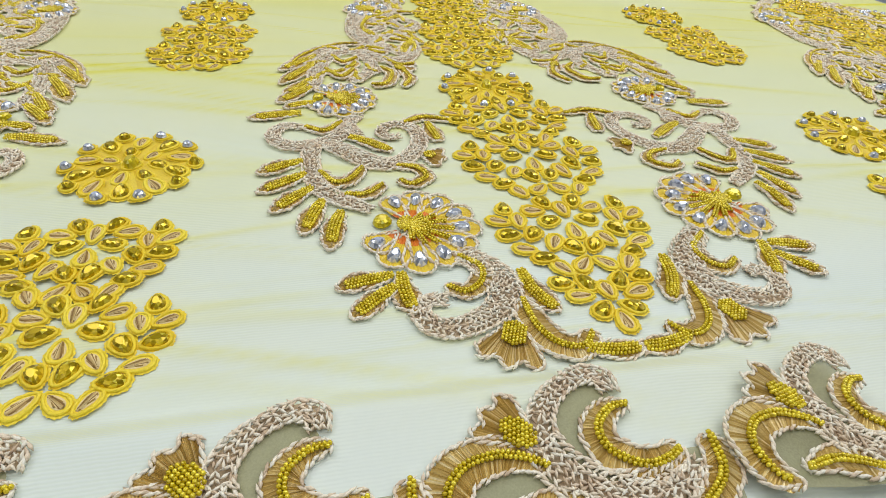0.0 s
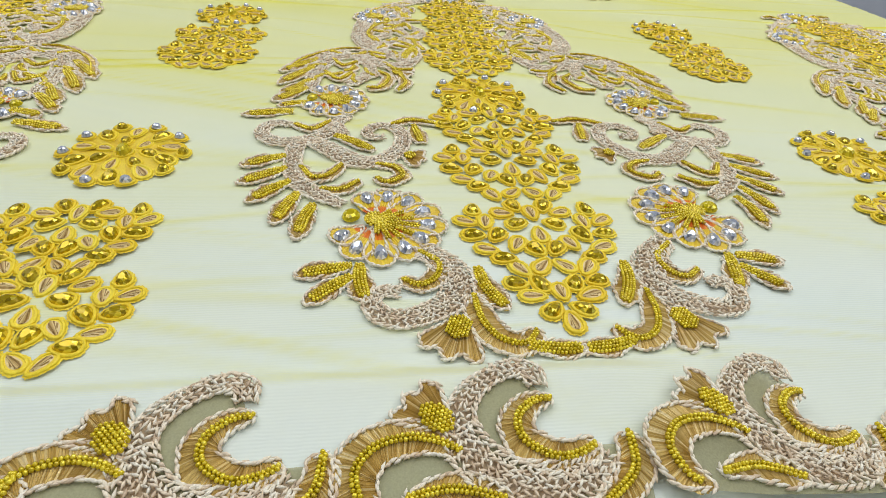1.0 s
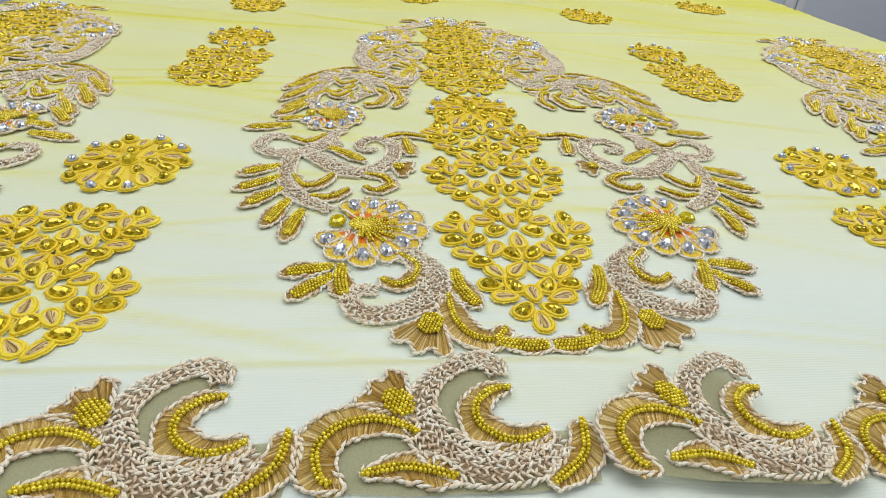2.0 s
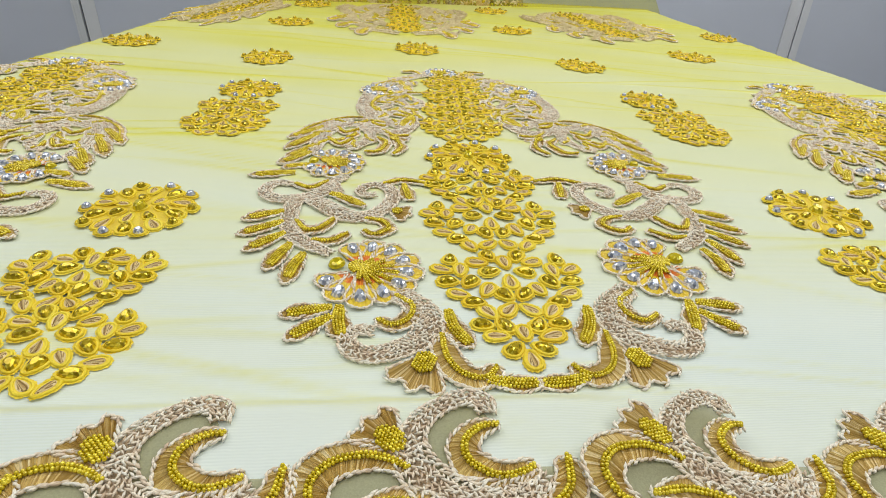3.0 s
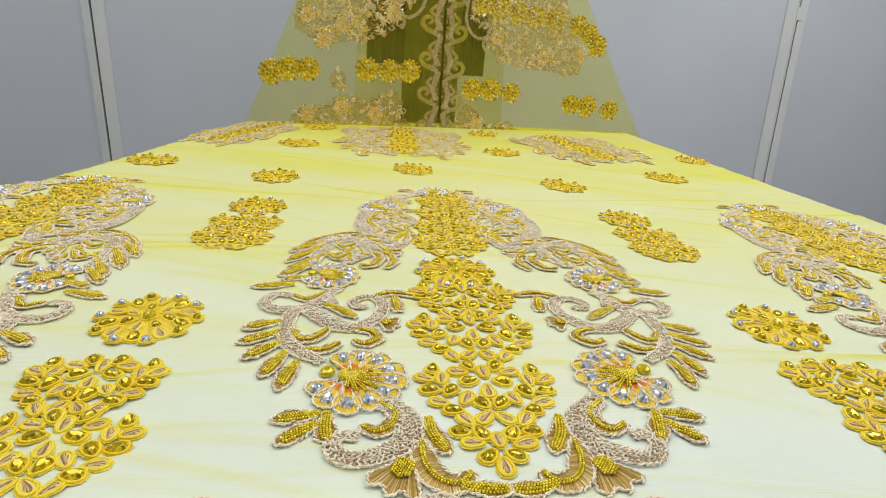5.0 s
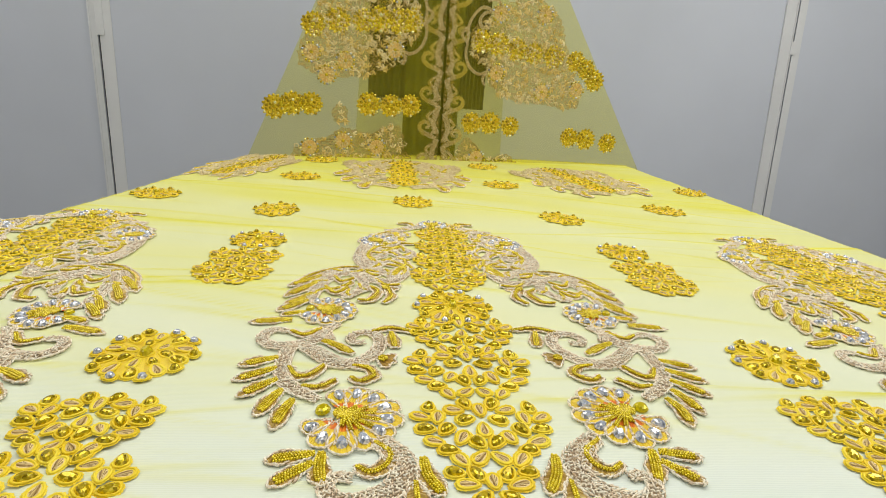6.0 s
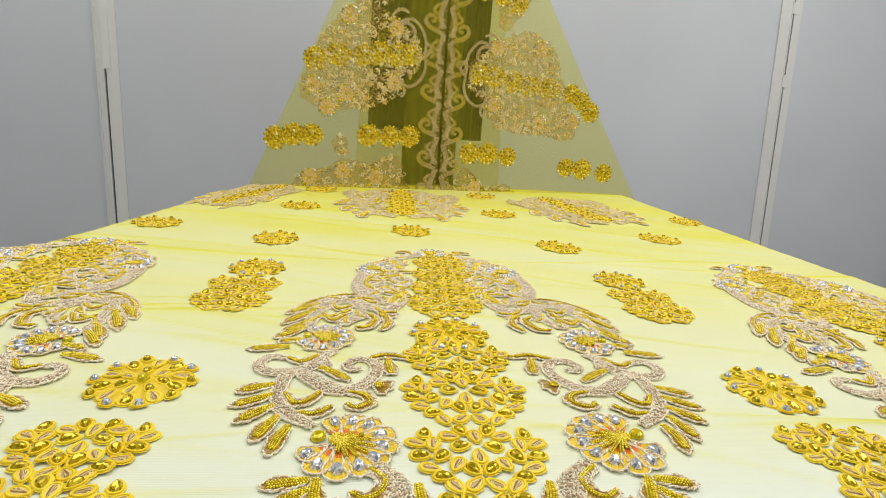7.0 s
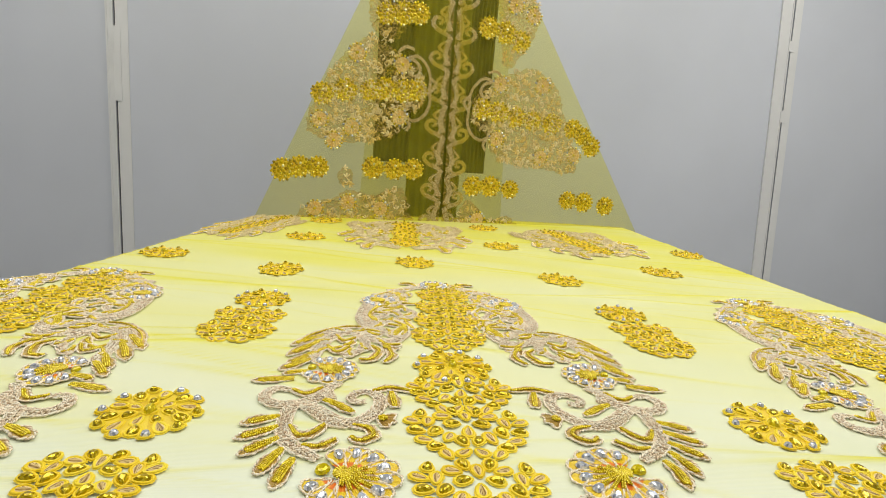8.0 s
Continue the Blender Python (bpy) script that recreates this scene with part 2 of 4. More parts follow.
def fibre(geo, a, b, za, zb, wide, mat=0):
    """One ridge of satin stitch from a to b."""
    d = np.array(b, float) - np.array(a, float)
    length = math.hypot(*d)
    if length < 0.2:
        return
    nx, ny = -d[1] / length * wide / 2, d[0] / length * wide / 2
    v = [(a[0] + nx, a[1] + ny, za - 0.4), (a[0] - nx, a[1] - ny, za - 0.4), (a[0], a[1], za + 0.25),
         (b[0] + nx, b[1] + ny, zb - 0.4), (b[0] - nx, b[1] - ny, zb - 0.4), (b[0], b[1], zb + 0.2)]
    geo.add(v, [(0, 3, 5, 2), (2, 5, 4, 1), (3, 4, 5)], mat)


def satin(geo, roots, tips, za, zb, mat=0, closed=False):
    """A ridged sheet of satin stitch from a row of roots to a row of tips."""
    n = len(roots)
    v = [(*p, za + 0.55 * (i % 2)) for i, p in enumerate(roots)] + [(*p, zb + 0.50 * (i % 2)) for i, p in enumerate(tips)]
    geo.add(v, [(i, (i + 1) % n, n + (i + 1) % n, n + i) for i in range(n if closed else n - 1)], mat)


def leaf(thread, cord, beads, spine, widths, rows=2, bead_to=0.85, lean=0.5):
    """A worked leaf or hook: satin stitch out from a spine, a corded outline, bead rows along the spine."""
    q, a, s = spline(spine, 0.5)
    w = np.interp(s, np.linspace(0, 1, len(widths)), widths)
    sides = {1: [], -1: []}
    for i, ((x, y), t) in enumerate(zip(q, a)):
        for side in (1, -1):
            g = t + side * (math.pi / 2 - lean)
            half = 1.28 * w[i] * rng.uniform(0.86, 1.06)
            sides[side].append((x + math.cos(g) * half, y + math.sin(g) * half))
    loop = sides[1] + sides[-1][::-1]
    core = [tuple(p) for p in q]
    satin(thread, core + core[::-1], loop, 1.5, 0.6, 0, True)
    for side in (1, -1):
        e = sides[side][:: max(1, len(q) // 8)] + [tuple(q[-1])]
        chain(cord, [tuple(q[0])] + e, 1.12, 1.3)
    qb, ab, sb = spline(spine, 1.9)
    for i, ((x, y), t) in enumerate(zip(qb, ab)):
        if sb[i] > bead_to:
            break
        for r in range(rows):
            o = (r - (rows - 1) / 2) * 1.9 * min(1.0, 0.45 + 2.2 * min(sb[i] + 0.1, bead_to - sb[i] + 0.12))
            f = (0.5 if r % 2 else 0.0) * 1.9
            pill(beads, x - math.sin(t) * o + math.cos(t) * f, y + math.cos(t) * o + math.sin(t) * f, 2.6 + rng.uniform(-0.15, 0.3) - 0.25 * abs(o),
                 t + rng.uniform(-0.3, 0.3), 1.05, 1.2, 1.15, BEAD_BALL)


def fan(thread, cord, beads, base, angle, length, spread, blob=(8, 6)):
    """A shell of satin stitch that opens from a pad of beads, with a scalloped cord round it."""
    bx, by = base
    rim, roots = [], []
    for i in range(97):
        u = i / 96 * 2 - 1
        g = angle + u * spread
        reach = length * (0.92 + 0.08 * math.cos(3 * math.pi * u))
        rim.append((bx + math.cos(g) * reach, by + math.sin(g) * reach))
        roots.append((bx + math.cos(g + u * 0.5) * 3, by + math.sin(g + u * 0.5) * 3))
    satin(thread, roots, rim, 1.7, 0.7)
    chain(cord, [roots[0]] + rim[::7] + [roots[-1]], 1.15, 1.3)
    c, s = math.cos(angle), math.sin(angle)
    for i in range(-5, 6):
        for j in range(-4, 5):
            u, v = i * 1.9 + (j % 2) * 0.95, j * 1.75
            if (u / blob[0]) ** 2 + (v / blob[1]) ** 2 < 1:
                u += length * 0.30
                pill(beads, bx + u * c - v * s, by + u * s + v * c, 2.8 + rng.uniform(-0.2, 0.3), rng.uniform(0, 3), 1.05, 1.1, 1.1, BEAD_BALL)


def part(name, data, parent, label=""):
    ob = new(name, data)
    ob.parent = parent
    return tagged(ob, label=label)


def thing(name, label, category, group=""):
    return tagged(new(name), label=label, category=category, group=group)


# ---------------------------------------------------------------- stones and petals, one mesh for each kind
def drop_outline(long, wide, n):
    """A rounded teardrop that points along +x."""
    out = []
    for i in range(n):
        t = 2 * math.pi * i / n
        out.append((math.cos(t) * long / 2, math.sin(t) * wide / 2 * (1 - 0.30 * math.cos(t))))
    return np.array(out)


def stone_mesh(name, long, wide, high, mat, n=10, drop=True):
    """A faceted stone: girdle, crown facets and table, each facet an island of its own."""
    o = drop_outline(long, wide, n) if drop else np.array([(math.cos(2 * math.pi * i / n) * long / 2, math.sin(2 * math.pi * i / n) * wide / 2) for i in range(n)])
    g = Geo()
    low, mid, top = [np.c_[o * k, np.full(n, z)] for k, z in ((1.0, 0.0), (0.78, high * 0.72), (0.42, high))]
    turn = np.roll(mid, -1, axis=0) * 0.5 + mid * 0.5
    for i in range(n):
        k = (i + 1) % n
        g.add([low[i], low[k], turn[i]], [(0, 1, 2)])
        g.add([low[k], turn[k], turn[i]], [(0, 1, 2)])
        g.add([turn[i], turn[k], top[k]], [(0, 1, 2)])
        g.add([turn[i], top[k], top[i]], [(0, 1, 2)])
    g.add(np.r_[top, [top.mean(axis=0)]], [(i, (i + 1) % n, n) for i in range(n)])
    return g.mesh(name, [mat], smooth=False)


def ring_tube(geo, o, radius, z, sides=6, mat=0, knots=0.12):
    """A corded ring along a closed outline."""
    n = len(o)
    d = np.roll(o, -1, axis=0) - np.roll(o, 1, axis=0)
    nrm = np.c_[d[:, 1], -d[:, 0]] / np.hypot(*d.T)[:, None]
    v = []
    for i in range(n):
        r = radius * (1 + knots * (1 if i % 2 else -1))
        for j in range(sides):
            b = 2 * math.pi * j / sides
            v.append((*(o[i] + nrm[i] * r * math.cos(b)), z + r * 0.9 * math.sin(b)))
    geo.add(v, [(i * sides + j, ((i + 1) % n) * sides + j, ((i + 1) % n) * sides + (j + 1) % sides, i * sides + (j + 1) % sides) for i in range(n) for j in range(sides)], mat)


def petal_mesh(name, long, wide, filled):
    """A teardrop of yellow cord on a yellow ground; filled ones hold a pad of bronze thread."""
    g = Geo()
    n = 22
    o = drop_outline(long - 2.2, wide - 2.2, n)
    ring_tube(g, o, 0.95, 0.8, 6, 0, 0.16)
    # a flange of close yellow stitches round the cord
    skirt = drop_outline(long + 1.2, wide + 1.2, 2 * n)
    inner_ring = drop_outline(long - 2.2, wide - 2.2, 2 * n)
    ragged = skirt * np.array([1.0 + 0.05 * ((i * 7) % 5 - 2) / 2 for i in range(2 * n)])[:, None]
    m = 2 * n
    g.add(np.r_[np.c_[ragged, np.full(m, 0.15)], np.c_[inner_ring, np.array([0.55 + 0.25 * (i % 2) for i in range(m)])]],
          [(i, (i + 1) % m, m + (i + 1) % m, m + i) for i in range(m)])
    g.add(np.r_[np.c_[o, np.full(n, 0.9)], [(0, 0, 1.2)]], [(i, (i + 1) % n, n) for i in range(n)])
    if filled:
        inner = drop_outline(long - 5.6, wide - 5.4, n)
        for i in range(10):
            u = -0.5 + (i + 0.5) / 10
            y = u * (wide - 5.4)
            half = (long - 5.8) / 2 * math.sqrt(max(0.05, 1 - (2 * u) ** 2))
            j = 0.6 * math.sin(i * 2.3)
            fibre(g, (-half, y * 0.75 + j * 0.3), (half, y * 0.35 - j * 0.3), 1.35 + 0.3 * (i % 2), 1.35 + 0.3 * ((i + 1) % 2), 0.8, 1)
        g.add(np.r_[np.c_[inner, np.full(n, 1.1)], [(0, 0, 1.2)]], [(i, (i + 1) % n, n) for i in range(n)], 1)
    return g.mesh(name, [YELLOW_THREAD, BROWN_SATIN])


PETAL_STONE = petal_mesh("petal", 15.6, 11.4, False)
PETAL_THREAD = petal_mesh("petal", 16.4, 10.8, True)
STONE_DROP = stone_mesh("stone", 12.4, 8.0, 3.0, AMBER)
STONE_ROUND = stone_mesh("stone", 7.0, 7.0, 3.0, CLEAR, 10, False)
STONE_SMALL = stone_mesh("stone", 7.0, 7.0, 3.0, AMBER, 10, False)
STONE_CLEAR = stone_mesh("stone", 10.8, 7.2, 3.4, CLEAR)
LEMON = stone_material("lemon_crystal", [(0.0, (0.46, 0.36, 0.002)), (0.4, (0.72, 0.58, 0.004)), (0.8, (0.88, 0.74, 0.01)), (1.0, (0.98, 0.92, 0.2))], 0.3, 0.1)
STONE_CENTRE = stone_mesh("stone", 10.5, 10.5, 4.2, LEMON, 12, False)


def put_petal(parent, x, y, angle, stone, size=1.0, tilt=0.0):
    """A petal of the yellow work; its pointed end looks along the angle (degrees)."""
    ob = part("petal", PETAL_STONE if stone else PETAL_THREAD, parent)
    k = size * rng.uniform(0.94, 1.05)
    m = pose(x * MM, y * MM, 0.0004 + rng.uniform(0, 0.0006), rng.uniform(-5, 5), rng.uniform(-5, 5) + tilt, angle + rng.uniform(-8, 8))
    ob.matrix_basis = m @ Matrix.Diagonal((k, k, 1, 1))
    if stone:
        st = part("stone", STONE_DROP, ob)
        st.matrix_basis = pose(-0.0002, 0, 0.0009, rng.uniform(-9, 9), rng.uniform(-9, 9), rng.uniform(-4, 4))
    return ob


CRESCENT = (
    # x to either side of the middle, y, where the pointed end looks on the right-hand side, stone or thread
    (10.5, 115, 245, True), (20, 107, 195, False), (12.5, 95, 165, True),
    (39, 111, 100, True), (46, 98, 205, False), (33, 97, 285, False), (43, 84, 195, True), (28, 83, 300, True),
    (37, 70, 190, False), (17, 74, 300, False), (28, 61, 188, True), (6.5, 69, 245, True), (7, 53, 135, False), (20.5, 51, 240, False))
POINT = (
    (10.5, 38, 60, True), (24, 39, 190, True),
    (17, 28, 190, False), (8.5, 17, 140, True))


def mirrored(parent, plan, x, y, size):
    for dx, dy, g, stone in plan:
        for side in (1, -1):
            put_petal(parent, x + side * dx * size, y + dy * size, g if side > 0 else 180 - g, stone, 1.04 * size ** 0.4)


def yellow_unit(parent, x, y, size=1.0):
    """A crescent of petal pairs that hangs round a small flower."""
    mirrored(parent, CRESCENT, x, y, size)
    for dy, g in ((107, 270), (83, 90)):
        put_petal(parent, x, y + dy * size, g, False, 1.04 * size ** 0.4)


def yellow_tip(parent, x, y, size=1.0):
    """The pointed end of a column: a flower of seven petals with short arms."""
    mirrored(parent, POINT, x, y, size)
    for dy, g in ((31, 270), (8, 90)):
        put_petal(parent, x, y + dy * size, g, False, 1.04 * size ** 0.4)


def rosette(parent, x, y, radius, rim=10, size=1.0, clear=True):
    """A round of petals about a large stone, with clear stones set in the rim."""
    g = Geo()
    n = rim * 4
    o = [(x + radius * (0.84 + 0.05 * math.cos(rim * 2 * math.pi * i / n)) * math.cos(2 * math.pi * i / n), y + radius * (0.84 + 0.05 * math.cos(rim * 2 * math.pi * i / n)) * math.sin(2 * math.pi * i / n), 0.5) for i in range(n)]
    g.add(o + [(x, y, 1.2)], [(i, (i + 1) % n, n) for i in range(n)])
    part("ground", g.mesh("ground", [YELLOW_SATIN], False, True), parent, "yellow thread ground")
    k = radius / 38
    ob = part("petal", PETAL_STONE, parent)
    ob.matrix_basis = pose(x * MM, y * MM, 0.001) @ Matrix.Diagonal((0.8 * k, 1.15 * k, 1.2, 1))
    st = part("stone", STONE_CENTRE, ob, "large round amber stone")
    st.matrix_basis = pose(0, 0, 0.0016, 6, -5, 0)
    for count, r, start in ((7, 0.37, 0), (rim, 0.70, 180 / rim)):
        for i in range(count):
            g = start + 360 * i / count
            put_petal(parent, x + radius * r * math.cos(radians(g)), y + radius * r * math.sin(radians(g)), g + 180, (i + (count > 7)) % 2 == 0, k * (0.82 if count == 7 else 1.0), -6)
    for i in range(rim):
        g = 360 * i / rim
        px, py = x + radius * 0.90 * math.cos(radians(g)), y + radius * 0.90 * math.sin(radians(g))
        ob = part("petal", PETAL_STONE, parent)
        ob.matrix_basis = pose(px * MM, py * MM, 0.0010, 0, 0, g + 180) @ Matrix.Diagonal((0.62 * k, 0.95 * k, 1, 1))
        st = part("stone", STONE_ROUND if clear and i % 3 else STONE_SMALL, ob, "round clear stone" if clear and i % 3 else "round amber stone")
        st.matrix_basis = pose(-0.0002, 0, 0.0016, rng.uniform(-8, 8), rng.uniform(-8, 8), 0) @ Matrix.Diagonal((1.5, 1.0, 1, 1))


# ---------------------------------------------------------------- the room
def slab(name, x0, x1, y0, y1, z0, z1, mat, label="", category="", kind="structure"):
    bm = bmesh.new()
    bmesh.ops.create_cube(bm, size=1)
    for v in bm.verts:
        v.co = ((x0 + x1) / 2 + v.co.x * (x1 - x0), (y0 + y1) / 2 + v.co.y * (y1 - y0), (z0 + z1) / 2 + v.co.z * (z1 - z0))
    me = bpy.data.meshes.new(name)
    bm.to_mesh(me)
    bm.free()
    me.materials.append(mat)
    return tagged(new(name, me), label=label, category=category, kind=kind)


slab("floor", -3.4, 3.9, -3.2, 3.4, -0.90, -0.80, FLOOR, "plain grey vinyl showroom floor", "floor")
slab("ceiling", -3.4, 3.9, -3.2, 3.4, 1.95, 2.05, PLASTER, "plain white ceiling", "ceiling")
slab("wall_south", -3.4, 3.9, -3.3, -3.2, -0.8, 1.95, PLASTER, "plain pale wall", "wall")
slab("wall_west", -3.5, -3.4, -3.2, 3.4, -0.8, 1.95, PLASTER, "plain pale wall", "wall")
slab("wall_east", 3.9, 4.0, -3.2, 3.4, -0.8, 1.95, PLASTER, "plain pale wall", "wall")
slab("wall_north", -3.4, 3.9, 3.4, 3.5, -0.8, 1.95, PLASTER, "plain pale wall behind the partition", "wall")

# partition of grey panels behind the table
WALL_AT, WALL_TURN = (0.0, 2.3, 0.0), math.degrees(math.atan(0.12))


def partition():
    top = thing("partition", "pale grey panelled partition with white joint strips", "partition")
    top.matrix_basis = pose(*WALL_AT, 0, 0, WALL_TURN)
    # each joint: where it stands, how far it leans, strip to either side, width of the open gap, the lengths where a clip closes it
    seams = ((-1.232, 0.012, 0.031, 0.049, 0.0034, ((0.27, 0.56),)), (1.991, -0.097, 0.074, 0.050, 0.0062, ((0.43, 0.49), (0.78, 0.83))))
    zs = (-0.8, 1.7)

    def block(x0, x1, lean0, lean1, y0, y1, z0, z1, mat, name, label=""):
        g = Geo()
        v = [((x + k * (z + 0.1)) * 1000, y, z * 1000) for y in (y0, y1) for x, k, z in ((x0, lean0, z0), (x1, lean1, z0), (x1, lean1, z1), (x0, lean0, z1))]
        g.add(v, [(0, 1, 2, 3), (7, 6, 5, 4), (4, 5, 1, 0), (6, 7, 3, 2), (5, 6, 2, 1), (7, 4, 0, 3)])
        part(name, g.mesh(name, [mat], False), top, label)

    edges = [(-3.1, 0.0, 0.0)] + [(x, k, gap) for x, k, a, b, gap, clips in seams] + [(3.3, 0.0, 0.0)]
    for (x0, k0, g0), (x1, k1, g1) in zip(edges, edges[1:]):
        block(x0 + g0, x1 - g1, k0, k1, 0, 30, *zs, PANEL, "panel")
    for x, k, a, b, gap, clips in seams:
        block(x - a, x - gap, k, k, -5, -0.5, *zs, STRIP, "joint_strip", "off-white plastic joint strip")
        block(x + gap, x + b, k, k, -4, -0.5, *zs, STRIP, "joint_strip", "off-white plastic joint strip")
        block(x - a, x - a + 0.006, k, k, -9, -5.2, *zs, STRIP, "strip_lip", "raised edge of the strip")
        block(x - gap - 0.005, x - gap, k, k, -9, -5.2, *zs, STRIP, "strip_lip", "raised edge of the strip")
        block(x - gap + 0.0003, x + gap - 0.0003, k, k, 8, 14, *zs, DARK, "joint_gap", "dark open joint")
        for z0, z1 in clips:
            block(x - gap, x + gap + 0.018, k, k, -8, -4.2, z0, z1, STRIP, "joint_clip", "short clip closing the joint")


partition()


# ---------------------------------------------------------------- table and the laid-out fabric
def side_edges(y):
    """Left and right rim of the cloth, in metres, at a distance along the table."""
    left = np.interp(y, (-0.3, 0.30, 0.46, 0.6, 0.92, 1.16, 1.4), (-0.80, -0.77, -0.66, -0.585, -0.51, -0.44, -0.40))
    right = np.interp(y, (-0.3, 0.54, 0.73, 1.0, 1.37, 1.4), (0.80, 0.765, 0.735, 0.705, 0.665, 0.66))
    return left, right


def far_edge(x):
    return np.interp(x, (-0.45, -0.2, 0.07, 0.39, 0.67), (1.165, 1.29, 1.355, 1.375, 1.378))


def lift(x, y):
    """The cloth is pushed up a little where the border lies."""
    a = min(1.0, max(0.0, (-0.012 - y) / 0.022))
    b = min(1.0, max(0.0, (0.10 - x) / 0.11))
    return 0.0135 * a * a * (3 - 2 * a) * b * b * (3 - 2 * b)


creases = []
for i in range(170):
    y = 1.38 * rng.random() ** 1.2 - 0.02
    creases.append((rng.uniform(-0.65, 0.75), y, rng.uniform(-0.30, 0.14) - 0.04, rng.uniform(0.10, 0.42), rng.uniform(0.0014, 0.0042), rng.uniform(0.15, 1.0) ** 1.5))


def cloth():
    nx, ny = 140, 640
    grid = np.zeros((ny + 1, nx + 1, 3))
    for j in range(ny + 1):
        v = j / ny
        a, b = -0.5, 0.7
        for _ in range(6):
            a = float(side_edges(-0.30 + v * (far_edge(a) + 0.30))[0])
            b = float(side_edges(-0.30 + v * (far_edge(b) + 0.30))[1])
        grid[j, :, 0] = np.linspace(a, b, nx + 1)
        grid[j, :, 1] = -0.30 + v * (far_edge(grid[j, :, 0]) + 0.30)
    x, y = grid[:, :, 0], grid[:, :, 1]
    x[:, 0] -= 0.004 * np.abs(np.sin(y[:, 0] * 95))
    x[:, -1] += 0.004 * np.abs(np.sin(y[:, -1] * 95))
    z, dense_grazing = np.zeros_like(x), np.zeros_like(x)
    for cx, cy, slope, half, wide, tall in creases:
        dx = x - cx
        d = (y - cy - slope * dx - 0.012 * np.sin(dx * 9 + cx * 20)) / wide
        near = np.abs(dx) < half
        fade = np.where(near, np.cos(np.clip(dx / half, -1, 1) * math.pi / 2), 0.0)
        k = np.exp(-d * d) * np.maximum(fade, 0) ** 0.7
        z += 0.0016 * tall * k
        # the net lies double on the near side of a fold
        dense_grazing += 0.42 * tall * k + np.where(d < 0, 0.07 * tall * np.exp(-np.abs(d) * 0.35), 0.05 * tall * np.exp(-d * 0.5)) * np.maximum(fade, 0)
    soft = np.array([[noise.noise((p[0] * 6, p[1] * 14, 0.3)) for p in row] for row in grid])
    broad = np.array([[noise.noise((p[0] * 2.2, (p[1] + 0.22 * p[0]) * 13, 2.0)) for p in row] for row in grid])
    raised = np.array([[lift(p[0], p[1]) for p in row] for row in grid])
    z += 0.0008 * soft + raised - 0.0007
    u = np.linspace(0, 1, nx + 1)[None, :]
    rim = np.minimum(u, 1 - u) * 1.2
    z -= np.maximum(0, 0.012 - rim) * 0.6
    # the net's low-angle yellowing is painted into the colour, stronger towards the far end
    dense_grazing += 0.15 * (rim < 0.012) + 0.82 * np.clip((y - 0.04) / 1.1, 0, 1) ** 0.64 + 0.26 * broad * np.clip((y + 0.1) / 0.5, 0.3, 1)
    grid[:, :, 2] = z
    g = Geo()
    w = nx + 1
    g.add(grid.reshape(-1, 3) * 1000, [(j * w + i, j * w + i + 1, (j + 1) * w + i + 1, (j + 1) * w + i) for j in range(ny) for i in range(nx)])
    me = g.mesh("lace_fabric", [TULLE])
    att = me.attributes.new("gather_grazing", "FLOAT", "POINT")
    att.data.foreach_set("value", np.clip(dense_grazing, 0, 1).ravel())
    top = tagged(new("lace_fabric", me), label="pale lemon tulle lace fabric spread creased over a white-covered table", category="fabric")
    # overlocked rim of yellow thread along the three free edges
    for line in (grid[:, 0], grid[:, -1], grid[-1]):
        g = Geo()
        for k, (p, q) in enumerate(zip(line, line[1:])):
            d = q - p
            pill(g, *((p + q) * 500 + (0, 0, 0.9)), math.atan2(d[1], d[0]) + 0.5, max(2.2, 620 * np.hypot(d[0], d[1])), 1.1, 1.1)
        part("stitched_edge", g.mesh("stitched_edge", [HEM_THREAD]), top, "lemon overlock stitching along the edge")


cloth()


def table():
    top = thing("display_table", "white laminate display table under the fabric", "table")
    g = Geo()
    rim = [(side_edges(y)[0] + 0.035, y) for y in (-0.29, 0.2, 0.6, 0.9, 1.13)] + [(x, float(far_edge(x)) - 0.05) for x in (-0.2, 0.07, 0.39, 0.64)] + [(side_edges(y)[1] - 0.035, y) for y in (1.0, 0.7, 0.2, -0.29)]
    n = len(rim)
    v = [(x * 1000, y * 1000, z) for z in (-4, -30) for x, y in rim]
    g.add(v, [tuple(range(n))[::-1], tuple(range(n, 2 * n))] + [(i, (i + 1) % n, n + (i + 1) % n, n + i) for i in range(n)])
    part("tabletop", g.mesh("tabletop", [TABLE], False), top)
    for x, y in ((-0.4, -0.2), (0.6, -0.2), (-0.3, 1.0), (0.5, 1.2)):
        g = Geo()
        v = [(x * 1000 + a, y * 1000 + b, z) for z in (-800, -30) for a, b in ((-25, -25), (25, -25), (25, 25), (-25, 25))]
        g.add(v, [(3, 2, 1, 0), (4, 5, 6, 7), (0, 1, 5, 4), (1, 2, 6, 5), (2, 3, 7, 6), (3, 0, 4, 7)])
        part("leg", g.mesh("leg", [TABLE], False), top)


table()


# ---------------------------------------------------------------- the great medallion
def mirror(x, y):
    """The other half, drawn outwards a little by the pull of the cloth."""
    a = min(1.0, max(0.0, (y - 20) / 90))
    a = a * a * (3 - 2 * a)
    return -x + 22 * a * min(1.0, abs(x) / 120), y + 7 * a


def both(points):
    """The given half, and its mirror image."""
    return [points, [mirror(x, y) for x, y in points]]


